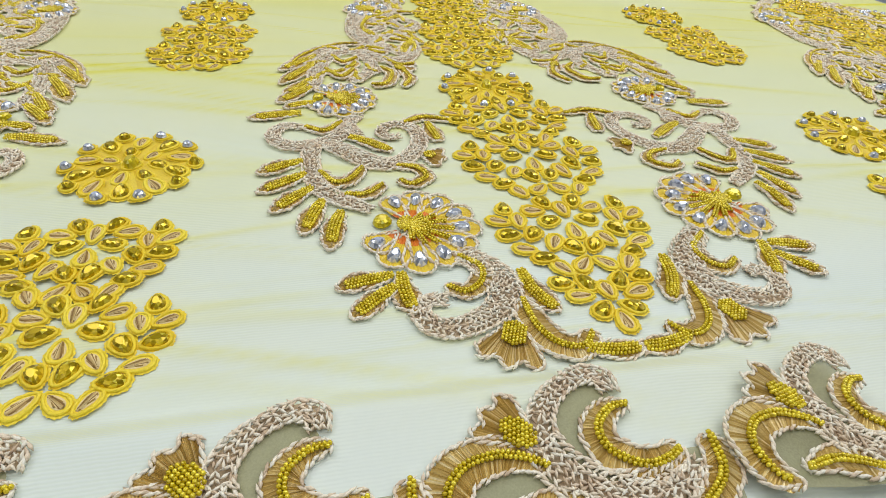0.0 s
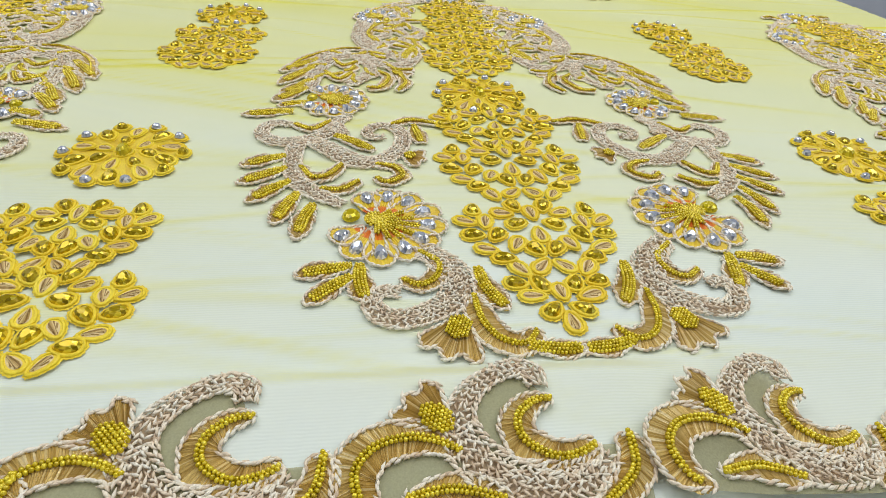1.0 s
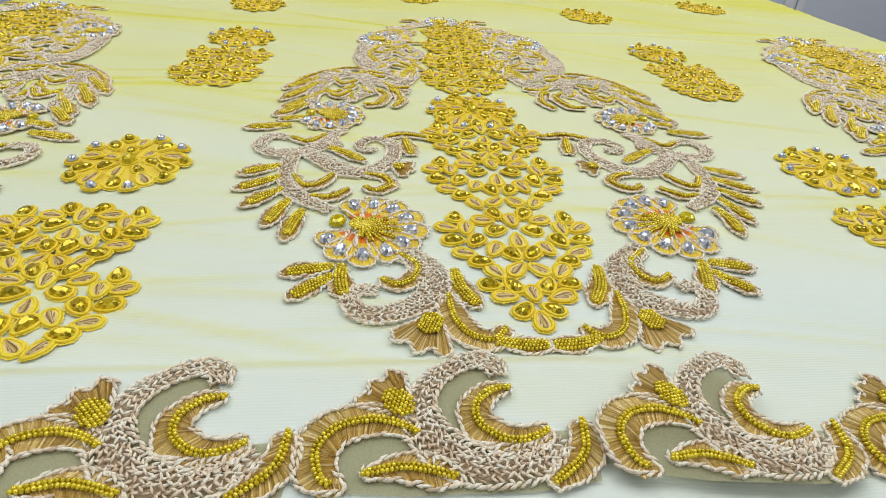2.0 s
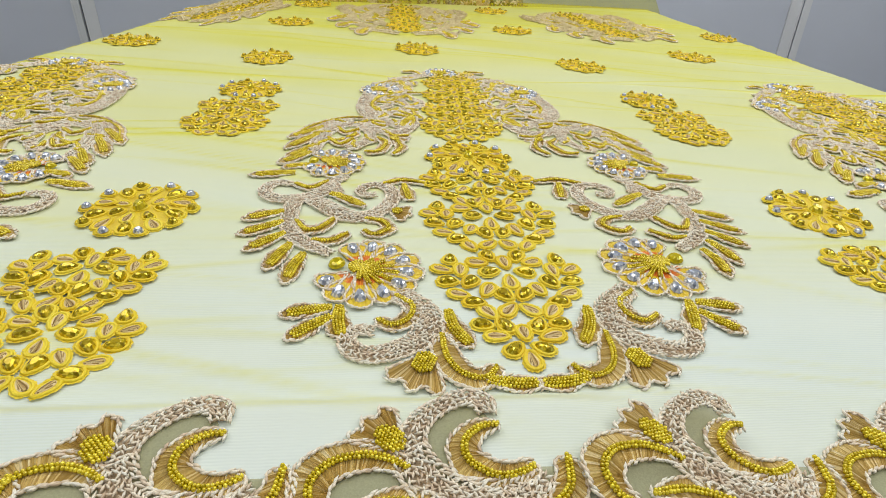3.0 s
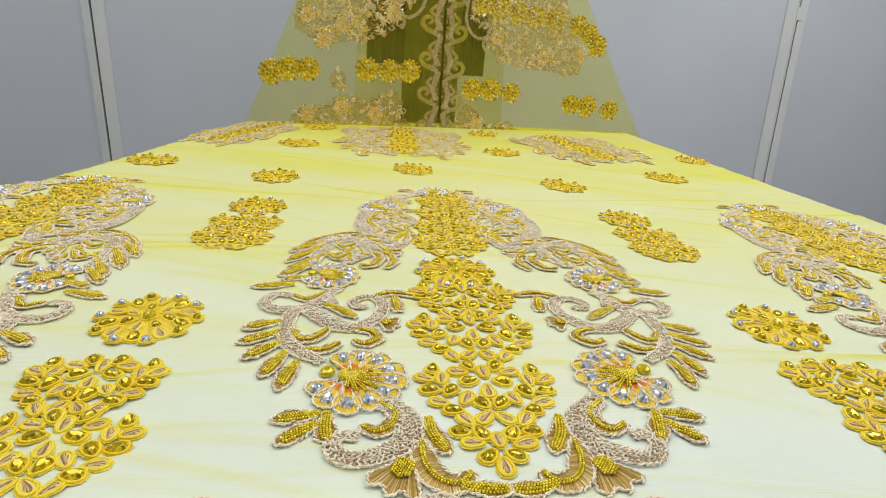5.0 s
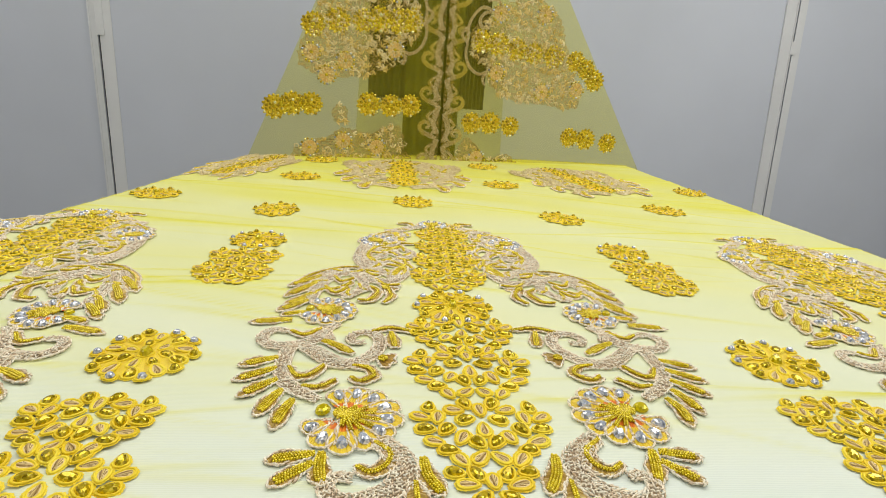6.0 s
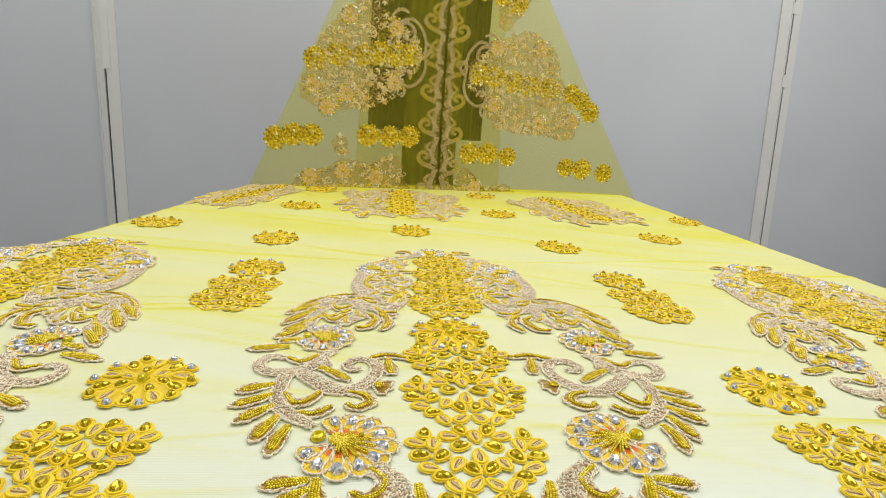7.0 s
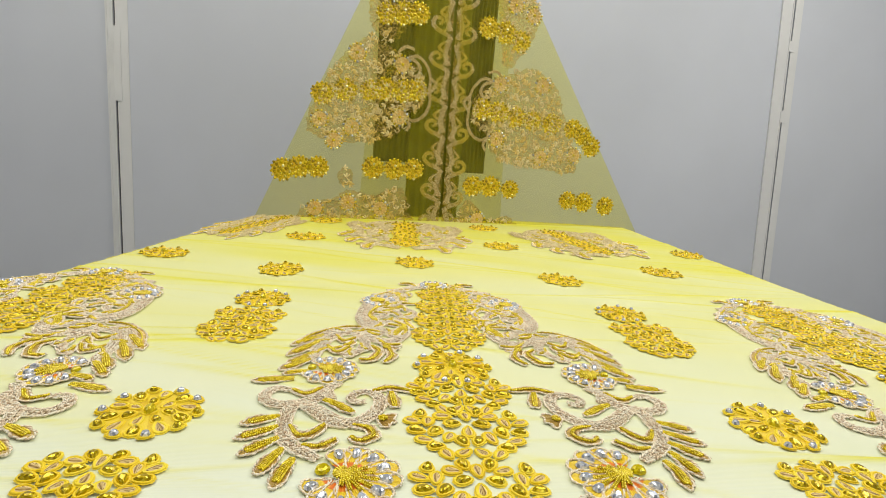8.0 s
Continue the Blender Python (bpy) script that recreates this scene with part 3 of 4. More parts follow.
def burst(top, x, y, angle, size, mirror):
    """A sunburst flower: palm of beads, satin petals edged with cord, a clear stone in each."""
    s = -1 if mirror else 1
    petals = ((-124, 17), (-94, 24), (-66, 28), (-38, 28), (-12, 29), (14, 30), (40, 29), (68, 26), (96, 23), (125, 18))
    for i, (g, length) in enumerate(petals):
        a = radians(angle + g)
        a = math.pi - a if mirror else a
        c, sn = math.cos(a), math.sin(a)
        length *= size
        cloth_geo, cordg = Geo(), Geo()
        w = 6.9 * size
        q = [(-0.5, 0.0), (0.10, 0.62), (0.55, 1.0), (0.92, 0.62), (1.0, 0.0), (0.92, -0.62), (0.55, -1.0), (0.10, -0.62), (-0.5, 0.0)]
        edge = [(x * 1.0 + (12 * size + length * 0.62 * u) * c - v * w * sn, y + (12 * size + length * 0.62 * u) * sn + v * w * c) for u, v in q]
        root = (x + 6 * size * c, y + 6 * size * sn)
        roots, mids, tips = [], [], []
        for j in range(-9, 10):
            u = j / 9
            reach = 12 * size + length * 0.62 * (1 - 0.42 * u * u)
            tips.append((x + reach * c - u * w * sn, y + reach * sn + u * w * c))
            roots.append((root[0] - u * w * 0.25 * sn, root[1] + u * w * 0.25 * c))
            mids.append((roots[-1][0] * 0.70 + tips[-1][0] * 0.30 - u * w * 0.15 * sn, roots[-1][1] * 0.70 + tips[-1][1] * 0.30 + u * w * 0.15 * c))
        satin(cloth_geo, roots, mids, 1.2, 1.3, 1)
        satin(cloth_geo, mids, tips, 1.3, 0.8, 0)
        pt = part("petal", cloth_geo.mesh("petal", [YELLOW_SATIN, ORANGE_SATIN], False, True), top, "yellow satin petal with an orange root")
        chain(cordg, edge, 1.1, 1.7)
        part("petal_edge", cordg.mesh("petal_edge", [CORD]), pt, "beige corded petal edge")
        st = part("stone", STONE_CLEAR, pt, "pear-shaped clear stone")
        r = 12 * size + length * 0.33
        st.matrix_basis = pose((x + r * c) * MM, (y + r * sn) * MM, 0.0017, rng.uniform(-9, 9), rng.uniform(-9, 9), math.degrees(a) + 180) @ Matrix.Diagonal((0.55 + 0.4 * size, 0.55 + 0.4 * size, 1.1, 1))
    beads = Geo()
    for g, length in ((-70, 15), (-48, 19), (-28, 22), (-9, 24), (9, 24), (28, 22), (48, 19), (70, 15)):
        for k in range(int(length * size / 1.9)):
            for o in (-0.95, 0.95):
                a = radians(angle + g)
                a = math.pi - a if mirror else a
                r = -5 * size + k * 1.95 + (0.9 if o > 0 else 0)
                pill(beads, x + r * math.cos(a) - o * math.sin(a), y + r * math.sin(a) + o * math.cos(a), 3.2 + 0.9 * (1 - k / 9) + rng.uniform(-0.2, 0.2), a, 1.05, 1.15, 1.1, BEAD_BALL)
    tagged(part("beading", beads.mesh("beading", [BEAD]), top, "palm-shaped pad of olive gold beads"), kind="stuff")
    a = radians(angle + 180)
    a = math.pi - a if mirror else a
    st = part("stone", STONE_CENTRE, top, "large round amber stone")
    st.matrix_basis = pose((x + 12 * size * math.cos(a)) * MM, (y + 12 * size * math.sin(a)) * MM, 0.0016, 5, -6, 0) @ Matrix.Diagonal((size * 0.8, size * 0.8, 0.8, 1))


def worked(top, name, spine, widths, rows=2, bead_to=0.85, lean=0.5, label=""):
    """A leaf as a part with its corded edge and its beads under it."""
    th, co, be = Geo(), Geo(), Geo()
    leaf(th, co, be, spine, widths, rows, bead_to, lean)
    ob = part(name, th.mesh(name, [GOLD_THREAD], False, True), top, label)
    part("corded_edge", co.mesh("corded_edge", [CORD]), ob, "beige corded edge")
    tagged(part("beading", be.mesh("beading", [BEAD]), ob, "rows of olive gold beads"), kind="stuff")


def shell(top, base, angle, length, spread, blob=(8.5, 6.5)):
    th, co, be = Geo(), Geo(), Geo()
    fan(th, co, be, base, radians(angle), length, radians(spread), blob)
    ob = part("shell", th.mesh("shell", [GOLD_THREAD], False, True), top)
    part("corded_edge", co.mesh("corded_edge", [CORD]), ob, "beige corded edge")
    tagged(part("beading", be.mesh("beading", [BEAD]), ob, "pad of olive gold beads"), kind="stuff")


SCROLLS = (
    # lower scroll with its hooked end
    ([(-74, 72), (-60, 53), (-57, 39), (-63, 26), (-76, 18), (-90, 14), (-101, 18), (-105, 28), (-100, 35), (-91, 34)], (11, 17, 20, 18, 15, 13, 12, 9, 7)),
    # outer flank
    ([(-122, 118), (-141, 132), (-152, 146), (-157, 170), (-156, 196), (-148, 206)], (8, 12, 13, 12, 13, 10)),
    # outer hook
    ([(-125, 240), (-137, 212), (-158, 201), (-177, 204), (-184, 219), (-176, 231), (-162, 229)], (9, 13, 13, 13, 11, 9, 6)),
    # inner volute
    ([(-146, 204), (-126, 184), (-111, 172), (-95, 174), (-81, 190), (-76, 210), (-82, 226), (-95, 229), (-104, 219), (-100, 209), (-92, 211)], (13, 16, 17, 15, 13, 12, 11, 9, 8, 7)),
    # shoulder
    ([(-153, 296), (-150, 331), (-142, 362), (-125, 383), (-104, 380), (-85, 363), (-63, 364), (-47, 392)], (10, 14, 15, 15, 15, 14, 14, 10)),
)
CROWN_SCROLLS = (
    # outer sweep, inner volute, filling curls
    ([(-12, 604), (-40, 588), (-72, 556), (-96, 512), (-106, 466), (-104, 424), (-82, 398), (-58, 372)], (12, 18, 18, 18, 18, 18, 16, 12)),
    ([(-40, 560), (-60, 530), (-66, 490), (-56, 456), (-40, 452), (-38, 472), (-50, 484)], (10, 14, 15, 13, 11, 9, 7)),
    ([(-92, 440), (-78, 452), (-80, 476), (-94, 486)], (8, 11, 10, 7)),
    ([(-112, 384), (-98, 356), (-104, 328), (-120, 312)], (8, 11, 11, 8)),
    ([(-120, 396), (-140, 388), (-156, 366)], (6, 9, 6)),
    ([(-118, 246), (-128, 232), (-122, 214)], (8, 12, 8)),
    ([(-112, 446), (-92, 426), (-66, 432), (-50, 452)], (7, 11, 11, 7)),
    ([(-96, 548), (-74, 520), (-54, 512), (-48, 530)], (7, 11, 10, 6)),
    ([(-34, 600), (-52, 576), (-76, 572)], (8, 12, 7)),
)
LEAVES = (
    # spine, widths, bead rows, where the beads end, lean of the stitches
    ([(-116, 56), (-130, 54), (-146, 50)], (3, 6.5, 6, 1.2), 2, 0.85, 0.6),
    ([(-116, 47), (-127, 39), (-140, 28)], (3, 6.5, 6, 1.2), 2, 0.85, 0.6),
    ([(-111, 57), (-111, 43), (-108, 27)], (3, 7, 6, 1.2), 2, 0.85, 0.6),
    ([(-163, 179), (-177, 174), (-192, 166)], (3, 7, 6, 1), 2, 0.8, 0.6),
    ([(-161, 162), (-175, 154), (-191, 143)], (3, 7, 6, 1), 2, 0.8, 0.6),
    ([(-157, 145), (-169, 135), (-182, 121)], (3, 7, 6, 1), 2, 0.8, 0.6),
    ([(-151, 130), (-157, 116), (-163, 97)], (3, 7, 6, 1), 2, 0.8, 0.6),
    ([(-140, 117), (-145, 102), (-148, 82)], (3, 7, 6, 1), 2, 0.8, 0.6),
    ([(-164, 252), (-180, 251), (-203, 246)], (3, 7, 6, 1), 3, 0.85, 0.6),
)
UPPER_LEAVES = (
    ([(-152, 350), (-166, 332), (-181, 308)], (3, 8, 7, 1), 2, 0.8, 0.6),
    ([(-150, 372), (-164, 358), (-182, 338)], (3, 8, 7, 1), 2, 0.8, 0.6),
    ([(-155, 300), (-168, 288), (-182, 272)], (3, 7, 6, 1), 2, 0.8, 0.6),
    ([(-60, 560), (-56, 536), (-46, 514)], (3, 7, 6, 1), 2, 0.9, 0.5),
    ([(-80, 470), (-66, 480), (-50, 498)], (3, 7, 6, 1), 2, 0.9, 0.5),
    ([(-64, 380), (-58, 398), (-46, 412)], (3, 6, 6, 1), 2, 0.9, 0.5),
    ([(-153, 319), (-164, 303), (-177, 284)], (3, 8, 7, 1), 2, 0.8, 0.6),
    ([(-152, 270), (-166, 268), (-176, 262)], (2, 6, 5, 1), 2, 0.8, 0.6),
    ([(-128, 211), (-114, 202), (-100, 189)], (2, 5, 5, 1.5), 2, 0.95, 0.4),
    ([(-44, 52), (-42, 36), (-33, 19)], (2, 6.5, 7, 1.5), 2, 0.92, 0.4),
    ([(-28, -7), (-13, -10), (1, -10)], (2, 5.5, 5, 2), 2, 0.9, 0.5),
    ([(-66, 230), (-64, 216), (-62, 202)], (3, 5.5, 5.5, 3), 1, 0.95, 0.3),
)
HOOKS = (
    ([(-76, 68), (-66, 57), (-69, 45), (-79, 39), (-88, 45)], (4, 5, 5.5, 5, 2), 2),
    ([(-50, 30), (-49, 13), (-44, 1), (-36, -5), (-28, -5), (-21, 3)], (4, 6.5, 7, 7, 6, 3), 2),
    ([(-160, 229), (-146, 222), (-132, 236)], (3, 4, 3), 2),
    ([(-151, 164), (-143, 151), (-132, 153), (-122, 168)], (3, 4.5, 4.5, 3), 2),
    ([(-136, 136), (-123, 135), (-110, 146)], (3, 4.5, 3), 2),
    ([(-84, 232), (-67, 240), (-46, 234)], (3.5, 5, 2), 2),
    ([(-98, 168), (-86, 165), (-80, 153), (-91, 144), (-99, 150)], (3, 4, 5, 4, 3), 2),
)
UPPER_HOOKS = (
    ([(-175, 345), (-159, 376), (-127, 402), (-104, 404)], (3, 4.5, 4.5, 2), 1),
    ([(-134, 372), (-124, 357), (-110, 368)], (3, 4, 3), 2),
    ([(-141, 340), (-128, 323), (-115, 340)], (3, 4, 3), 2),
    ([(-102, 305), (-89, 307), (-81, 330), (-90, 344)], (4, 5.5, 5, 3), 2),
    ([(-92, 430), (-98, 455), (-88, 484), (-70, 500)], (3, 5, 5, 3), 2),
    ([(-48, 398), (-54, 420), (-72, 436)], (3, 6, 3), 2),
    ([(-100, 520), (-88, 544), (-66, 566)], (3, 6, 3), 2),
    ([(-60, 400), (-48, 420), (-50, 440)], (3, 6, 3), 2),
    ([(-74, 300), (-66, 318), (-70, 338)], (3, 5, 3), 2),
    ([(-84, 366), (-72, 350), (-56, 352)], (3, 5, 3), 2),
    ([(-30, 600), (-40, 616), (-56, 612)], (3, 6, 2), 2),
)


def medallion():
    top = thing("medallion_applique", "large corded beige medallion applique with beaded leaves and stone-set flowers", "applique", "medallions on the fabric")
    for spine, widths in SCROLLS + CROWN_SCROLLS:
        for half in both(spine):
            g = Geo()
            band(g, half, widths, 1.5, 1.12, True)
            part("scroll", g.mesh("scroll", [CORD, CORD_GAP]), top, "beige chain-stitched scroll")
    for spine, widths, rows, to, lean in LEAVES + UPPER_LEAVES:
        for half in both(spine):
            worked(top, "leaf", half, widths, rows + 2, to, lean)
    for spine, widths, rows in HOOKS + UPPER_HOOKS:
        for half in both(spine):
            worked(top, "hook", half, widths, rows, 0.97, 0.25, "curved beaded hook")
    for other in (False, True):
        place = mirror if other else (lambda x, y: (x, y))
        turned = (lambda g: 180 - g) if other else (lambda g: g)
        shell(top, place(-58, 15), turned(246), 31, 40)
        shell(top, place(-78, 182), turned(340), 18, 55, (5, 4))
        shell(top, place(-76, 345), turned(310), 20, 50, (6, 4))
        for x, y, g, size in ((-100, 98, -22, 1.44), (-136, 277, -12, 1.15), (-84, 512, 140, 1.0)):
            burst(top, *place(x, y), g, size, other)
        # close filling of the crown and the shoulder with small beaded leaves
        for row in range(9):
            y = 392 + row * 23
            for k in range(3):
                x = -52 - k * 20 + 7 * (row % 2)
                if x < -104 + 0.45 * max(0, y - 500):
                    continue
                g = radians(60 + 55 * ((row + k) % 3) + rng.uniform(-20, 20))
                spine = [(x - 10 * math.cos(g), y - 10 * math.sin(g)), (x + 2 * math.sin(g), y - 2 * math.cos(g)), (x + 10 * math.cos(g), y + 10 * math.sin(g))]
                worked(top, "leaf", [place(*p) for p in spine], (2, 5, 5, 1), 2, 0.9, 0.5)
        for x, y, g in ((-146, 322, 250), (-132, 336, 20), (-118, 350, 60), (-150, 352, 200), (-98, 340, 300), (-136, 390, 160), (-108, 392, 40), (-88, 384, 330), (-112, 322, 280)):
            g = radians(g)
            spine = [(x - 10 * math.cos(g), y - 10 * math.sin(g)), (x + 3 * math.sin(g), y - 3 * math.cos(g)), (x + 10 * math.cos(g), y + 10 * math.sin(g))]
            worked(top, "leaf", [place(*p) for p in spine], (2, 5, 5, 1), 2, 0.9, 0.5)
    burst(top, 0, 604, 90, 0.95, False)
    return top


ring = medallion()


def yellow_column(top, plan):
    for kind, x, y, r, size in plan:
        if kind == "unit":
            yellow_unit(top, x, y, size)
        elif kind == "tip":
            yellow_tip(top, x, y, size)
        else:
            rosette(top, x, y, r, size=size)


COLUMN = (("tip", 0, 0, 0, 1.0), ("unit", 2, 0, 0, 1.0), ("unit", 2, 75, 0, 1.06), ("unit", 3, 149, 0, 1.0), ("rosette", 1, 296, 43, 1.0),
          ("unit", 5, 303, 0, 0.92), ("unit", 8, 366, 0, 0.88), ("unit", 11, 428, 0, 0.84), ("unit", 13, 488, 0, 0.80), ("unit", 14, 545, 0, 0.66))
column = thing("yellow_floral_applique", "golden yellow floral column applique set with amber stones", "applique", "yellow columns inside the medallions")
yellow_column(column, COLUMN)
MEDALLIONS = ((-0.572, -0.012, -6, 1.0), (0.584, -0.008, 4, 1.0))
for x, y, turn, k in MEDALLIONS:
    m = pose(x, y, 0.0, 0, 0, turn) @ Matrix.Diagonal((k, k, 1, 1))
    copy_thing(ring, m)
    copy_thing(column, m)

# columns between the medallions
spray = thing("yellow_spray_applique", "golden yellow applique of rosette and two petal crescents", "applique", "yellow sprays between the medallions")
yellow_column(spray, (("unit", 3, -52, 0, 0.92), ("unit", -4, 16, 0, 0.88), ("rosette", 0, 182, 43, 1.0)))
spray.matrix_basis = pose(-0.272, 0, 0)
copy_thing(spray, pose(0.304, 0.006, 0, 0, 0, 0))
short = thing("yellow_short_applique", "short golden yellow petal applique with one rosette", "applique", "short yellow sprays between the medallions")
yellow_column(short, (("unit", 0, -82, 0, 0.86), ("unit", 2, -26, 0, 0.84), ("rosette", 2, 118, 38, 0.9)))
short.matrix_basis = pose(-0.256, 0.385, 0, 0, 0, -1)
copy_thing(short, pose(0.287, 0.392, 0, 0, 0, 3))

# scattered florets
floret = thing("yellow_floret", "small golden yellow rosette set with stones", "applique", "scattered yellow florets")
rosette(floret, 0, 0, 32, 8, 0.8, False)
FLORETS = ((-0.260, 0.670), (-0.026, 0.768), (0.243, 0.694), (0.490, 0.798), (-0.482, 0.742), (-0.264, 0.955), (0.183, 0.972), (-0.245, 1.175), (0.177, 1.205), (0.655, 1.000))
for i, (x, y) in enumerate(FLORETS):
    m = pose(x, y, 0, 0, 0, 17 * i) @ Matrix.Diagonal((1.18, 1.35, 1, 1)) if i else None
    if i:
        copy_thing(floret, m)
floret.matrix_basis = pose(*FLORETS[0], 0) @ Matrix.Diagonal((1.18, 1.35, 1, 1))

# the far row of medallions, turned the other way
def far_medallion():
    top = thing("far_medallion_applique", "beige scrolled medallion with a golden yellow heart", "applique", "far row of medallions")
    for pts in ([(-12, -78), (-50, -62), (-78, -30), (-92, 10), (-80, 50), (-48, 78), (-14, 88)], [(-30, -40), (-58, -18), (-64, 14), (-48, 36), (-30, 24), (-36, 6)], [(-92, 30), (-108, 44), (-104, 66), (-88, 62)], [(-22, 50), (-44, 60), (-62, 50)]):
        for h in (pts, [(-x, y) for x, y in pts]):
            g = Geo()
            band(g, h, (14, 20, 22, 20, 14), 1.5, 1.5)
            part("scroll", g.mesh("scroll", [CORD_FAR, CORD_FAR]), top, "beige chain-stitched scroll")
    for pts in ([(-96, -6), (-110, -14), (-122, -28)], [(-84, -34), (-96, -46), (-104, -60)], [(-58, -62), (-66, -76), (-68, -92)], [(-76, 20), (-84, 30), (-88, 44)], [(-52, -6), (-46, 10), (-52, 24)]):
        for h in (pts, [(-x, y) for x, y in pts]):
            worked(top, "leaf", h, (5, 11, 9, 1), 4, 0.9, 0.6)
    for row in range(7):
        y = -64 + row * 22
        for k in range(4):
            x = 34 + k * 21 + 8 * (row % 2)
            if (x / 118) ** 2 + (y / 88) ** 2 > 1:
                continue
            for side in (1, -1):
                g = 0.9 * ((row + 2 * k) % 5)
                curl = [(side * x - 11 * math.cos(g), y - 11 * math.sin(g)), (side * x - 4 * math.sin(g), y + 4 * math.cos(g)), (side * x + 11 * math.cos(g), y + 11 * math.sin(g))]
                if (row + k) % 3:
                    geo = Geo()
                    band(geo, curl, (6, 9, 6), 1.2, 1.4)
                    part("scroll", geo.mesh("scroll", [CORD_FAR, CORD_FAR]), top, "beige chain-stitched scroll")
                else:
                    worked(top, "leaf", curl, (3, 6, 5, 1), 3, 0.9, 0.5)
    rosette(top, 0, -40, 30, 8, 0.8, False)
    rosette(top, 0, 14, 32, 8, 0.8, False)
    rosette(top, 0, 66, 28, 8, 0.8, False)
    return top


far = far_medallion()
for x, y, turn, k in ((0.402, 1.07, 16, 1.2), (-0.398, 1.05, -20, 0.62)):
    copy_thing(far, pose(x, y, 0, 0, 0, turn) @ Matrix.Diagonal((k, 1.8, 1, 1)))
far.matrix_basis = pose(-0.040, 1.045, 0) @ Matrix.Diagonal((1.26, 1.95, 1, 1))


# ---------------------------------------------------------------- the border
def border():
    top = thing("border_scallop", "beige corded wave scallop border with olive beads on net", "trim", "scallops of the border")
    g = Geo()
    band(g, [(-36, -40), (-37, -33), (-45, -31), (-56, -35), (-67, -44), (-72, -56), (-69, -70), (-58, -82), (-42, -85), (-27, -83), (-16, -76)], (9, 10, 8, 10, 13, 17, 20, 19, 18, 16, 10), 1.5, 1.12, True)
    part("scroll", g.mesh("scroll", [CORD, CORD_GAP]), top, "beige chain-stitched wave")
    worked(top, "hook", [(-74, -69), (-83, -64), (-93, -62), (-106, -65), (-114, -75), (-111, -88), (-103, -90)], (3, 5.5, 7, 7.5, 7.5, 6, 2), 2, 0.92, 0.2, "curved beaded hook")
    worked(top, "hook", [(-32, -48), (-40, -49), (-48, -56), (-48, -66), (-38, -74), (-28, -74), (-19, -70)], (2, 5, 6.5, 7, 6, 5, 3), 2, 0.97, 0.2, "curved beaded hook")
    worked(top, "leaf", [(-96, -86), (-78, -84), (-58, -90)], (2, 6, 6, 2), 2, 0.95, 0.5)
    worked(top, "leaf", [(-4, -66), (-8, -82), (-24, -94)], (5, 7, 6, 2), 2, 0.95, 0.5)
    shell(top, (-76, -60), 134, 26, 36, (8, 6))
    net = Geo()
    rim = [(-110, -70), (-92, -62), (-76, -52), (-66, -42), (-54, -35), (-42, -32), (-36, -42), (-36, -49), (-47, -57), (-48, -66), (-38, -74), (-20, -70), (-6, -70), (-1, -80), (-4, -93), (-30, -96), (-80, -95), (-110, -92)]
    net.add([(x, y, 0.35) for x, y in rim] + [(-62, -80, 0.35)], [(i, (i + 1) % len(rim), len(rim)) for i in range(len(rim))])
    part("net_ground", net.mesh("net_ground", [NET_PATCH]), top, "bare olive net ground")
    return top


scallop = border()
for i, x in enumerate((0.0, -0.121, -0.226, -0.347, -0.468, 0.122, 0.245, 0.368, 0.491)):
    m = pose(x, 0.0, lift(x - 0.06, -0.06), 0, math.degrees(math.atan((lift(x - 0.12, -0.06) - lift(x, -0.06)) / 0.12)), 0)
    if i:
        copy_thing(scallop, m)
    else:
        placed = m
scallop.matrix_basis = placed


# ---------------------------------------------------------------- the hanging lace
BORDER_GROUND = painted("gold_brown_border_ground", (0.50, 0.36, 0.12), 0.8, 0.2, 60)
C0, CU = Vector((-0.45, 1.20, 0)), Vector((1.12, 0.18, 0)).normalized()
CN = Vector((CU.y, -CU.x, 0))
CURTAIN = Matrix(((CU.x, 0, CN.x, C0.x), (CU.y, 0, CN.y, C0.y), (0, 1, 0, 0), (0, 0, 0, 1)))


def sheet(name, left, right, folds, depth, mat, z0=-0.25, z1=0.85):
    """A hanging net panel in the curtain's own plane: x along it, y up."""
    g = Geo()
    n, k = 90, 40
    v = []
    for j in range(k + 1):
        z = z0 + (z1 - z0) * j / k
        a, b = left(z), right(z)
        for i in range(n + 1):
            u = i / n
            v.append(((a + (b - a) * u) * 1000, z * 1000, depth * math.sin(u * folds) * (0.4 + 0.6 * (z - z0)) * 1000))
    w = n + 1
    g.add(v, [(j * w + i, j * w + i + 1, (j + 1) * w + i + 1, (j + 1) * w + i) for j in range(k) for i in range(n)])
    return g.mesh(name, [mat])


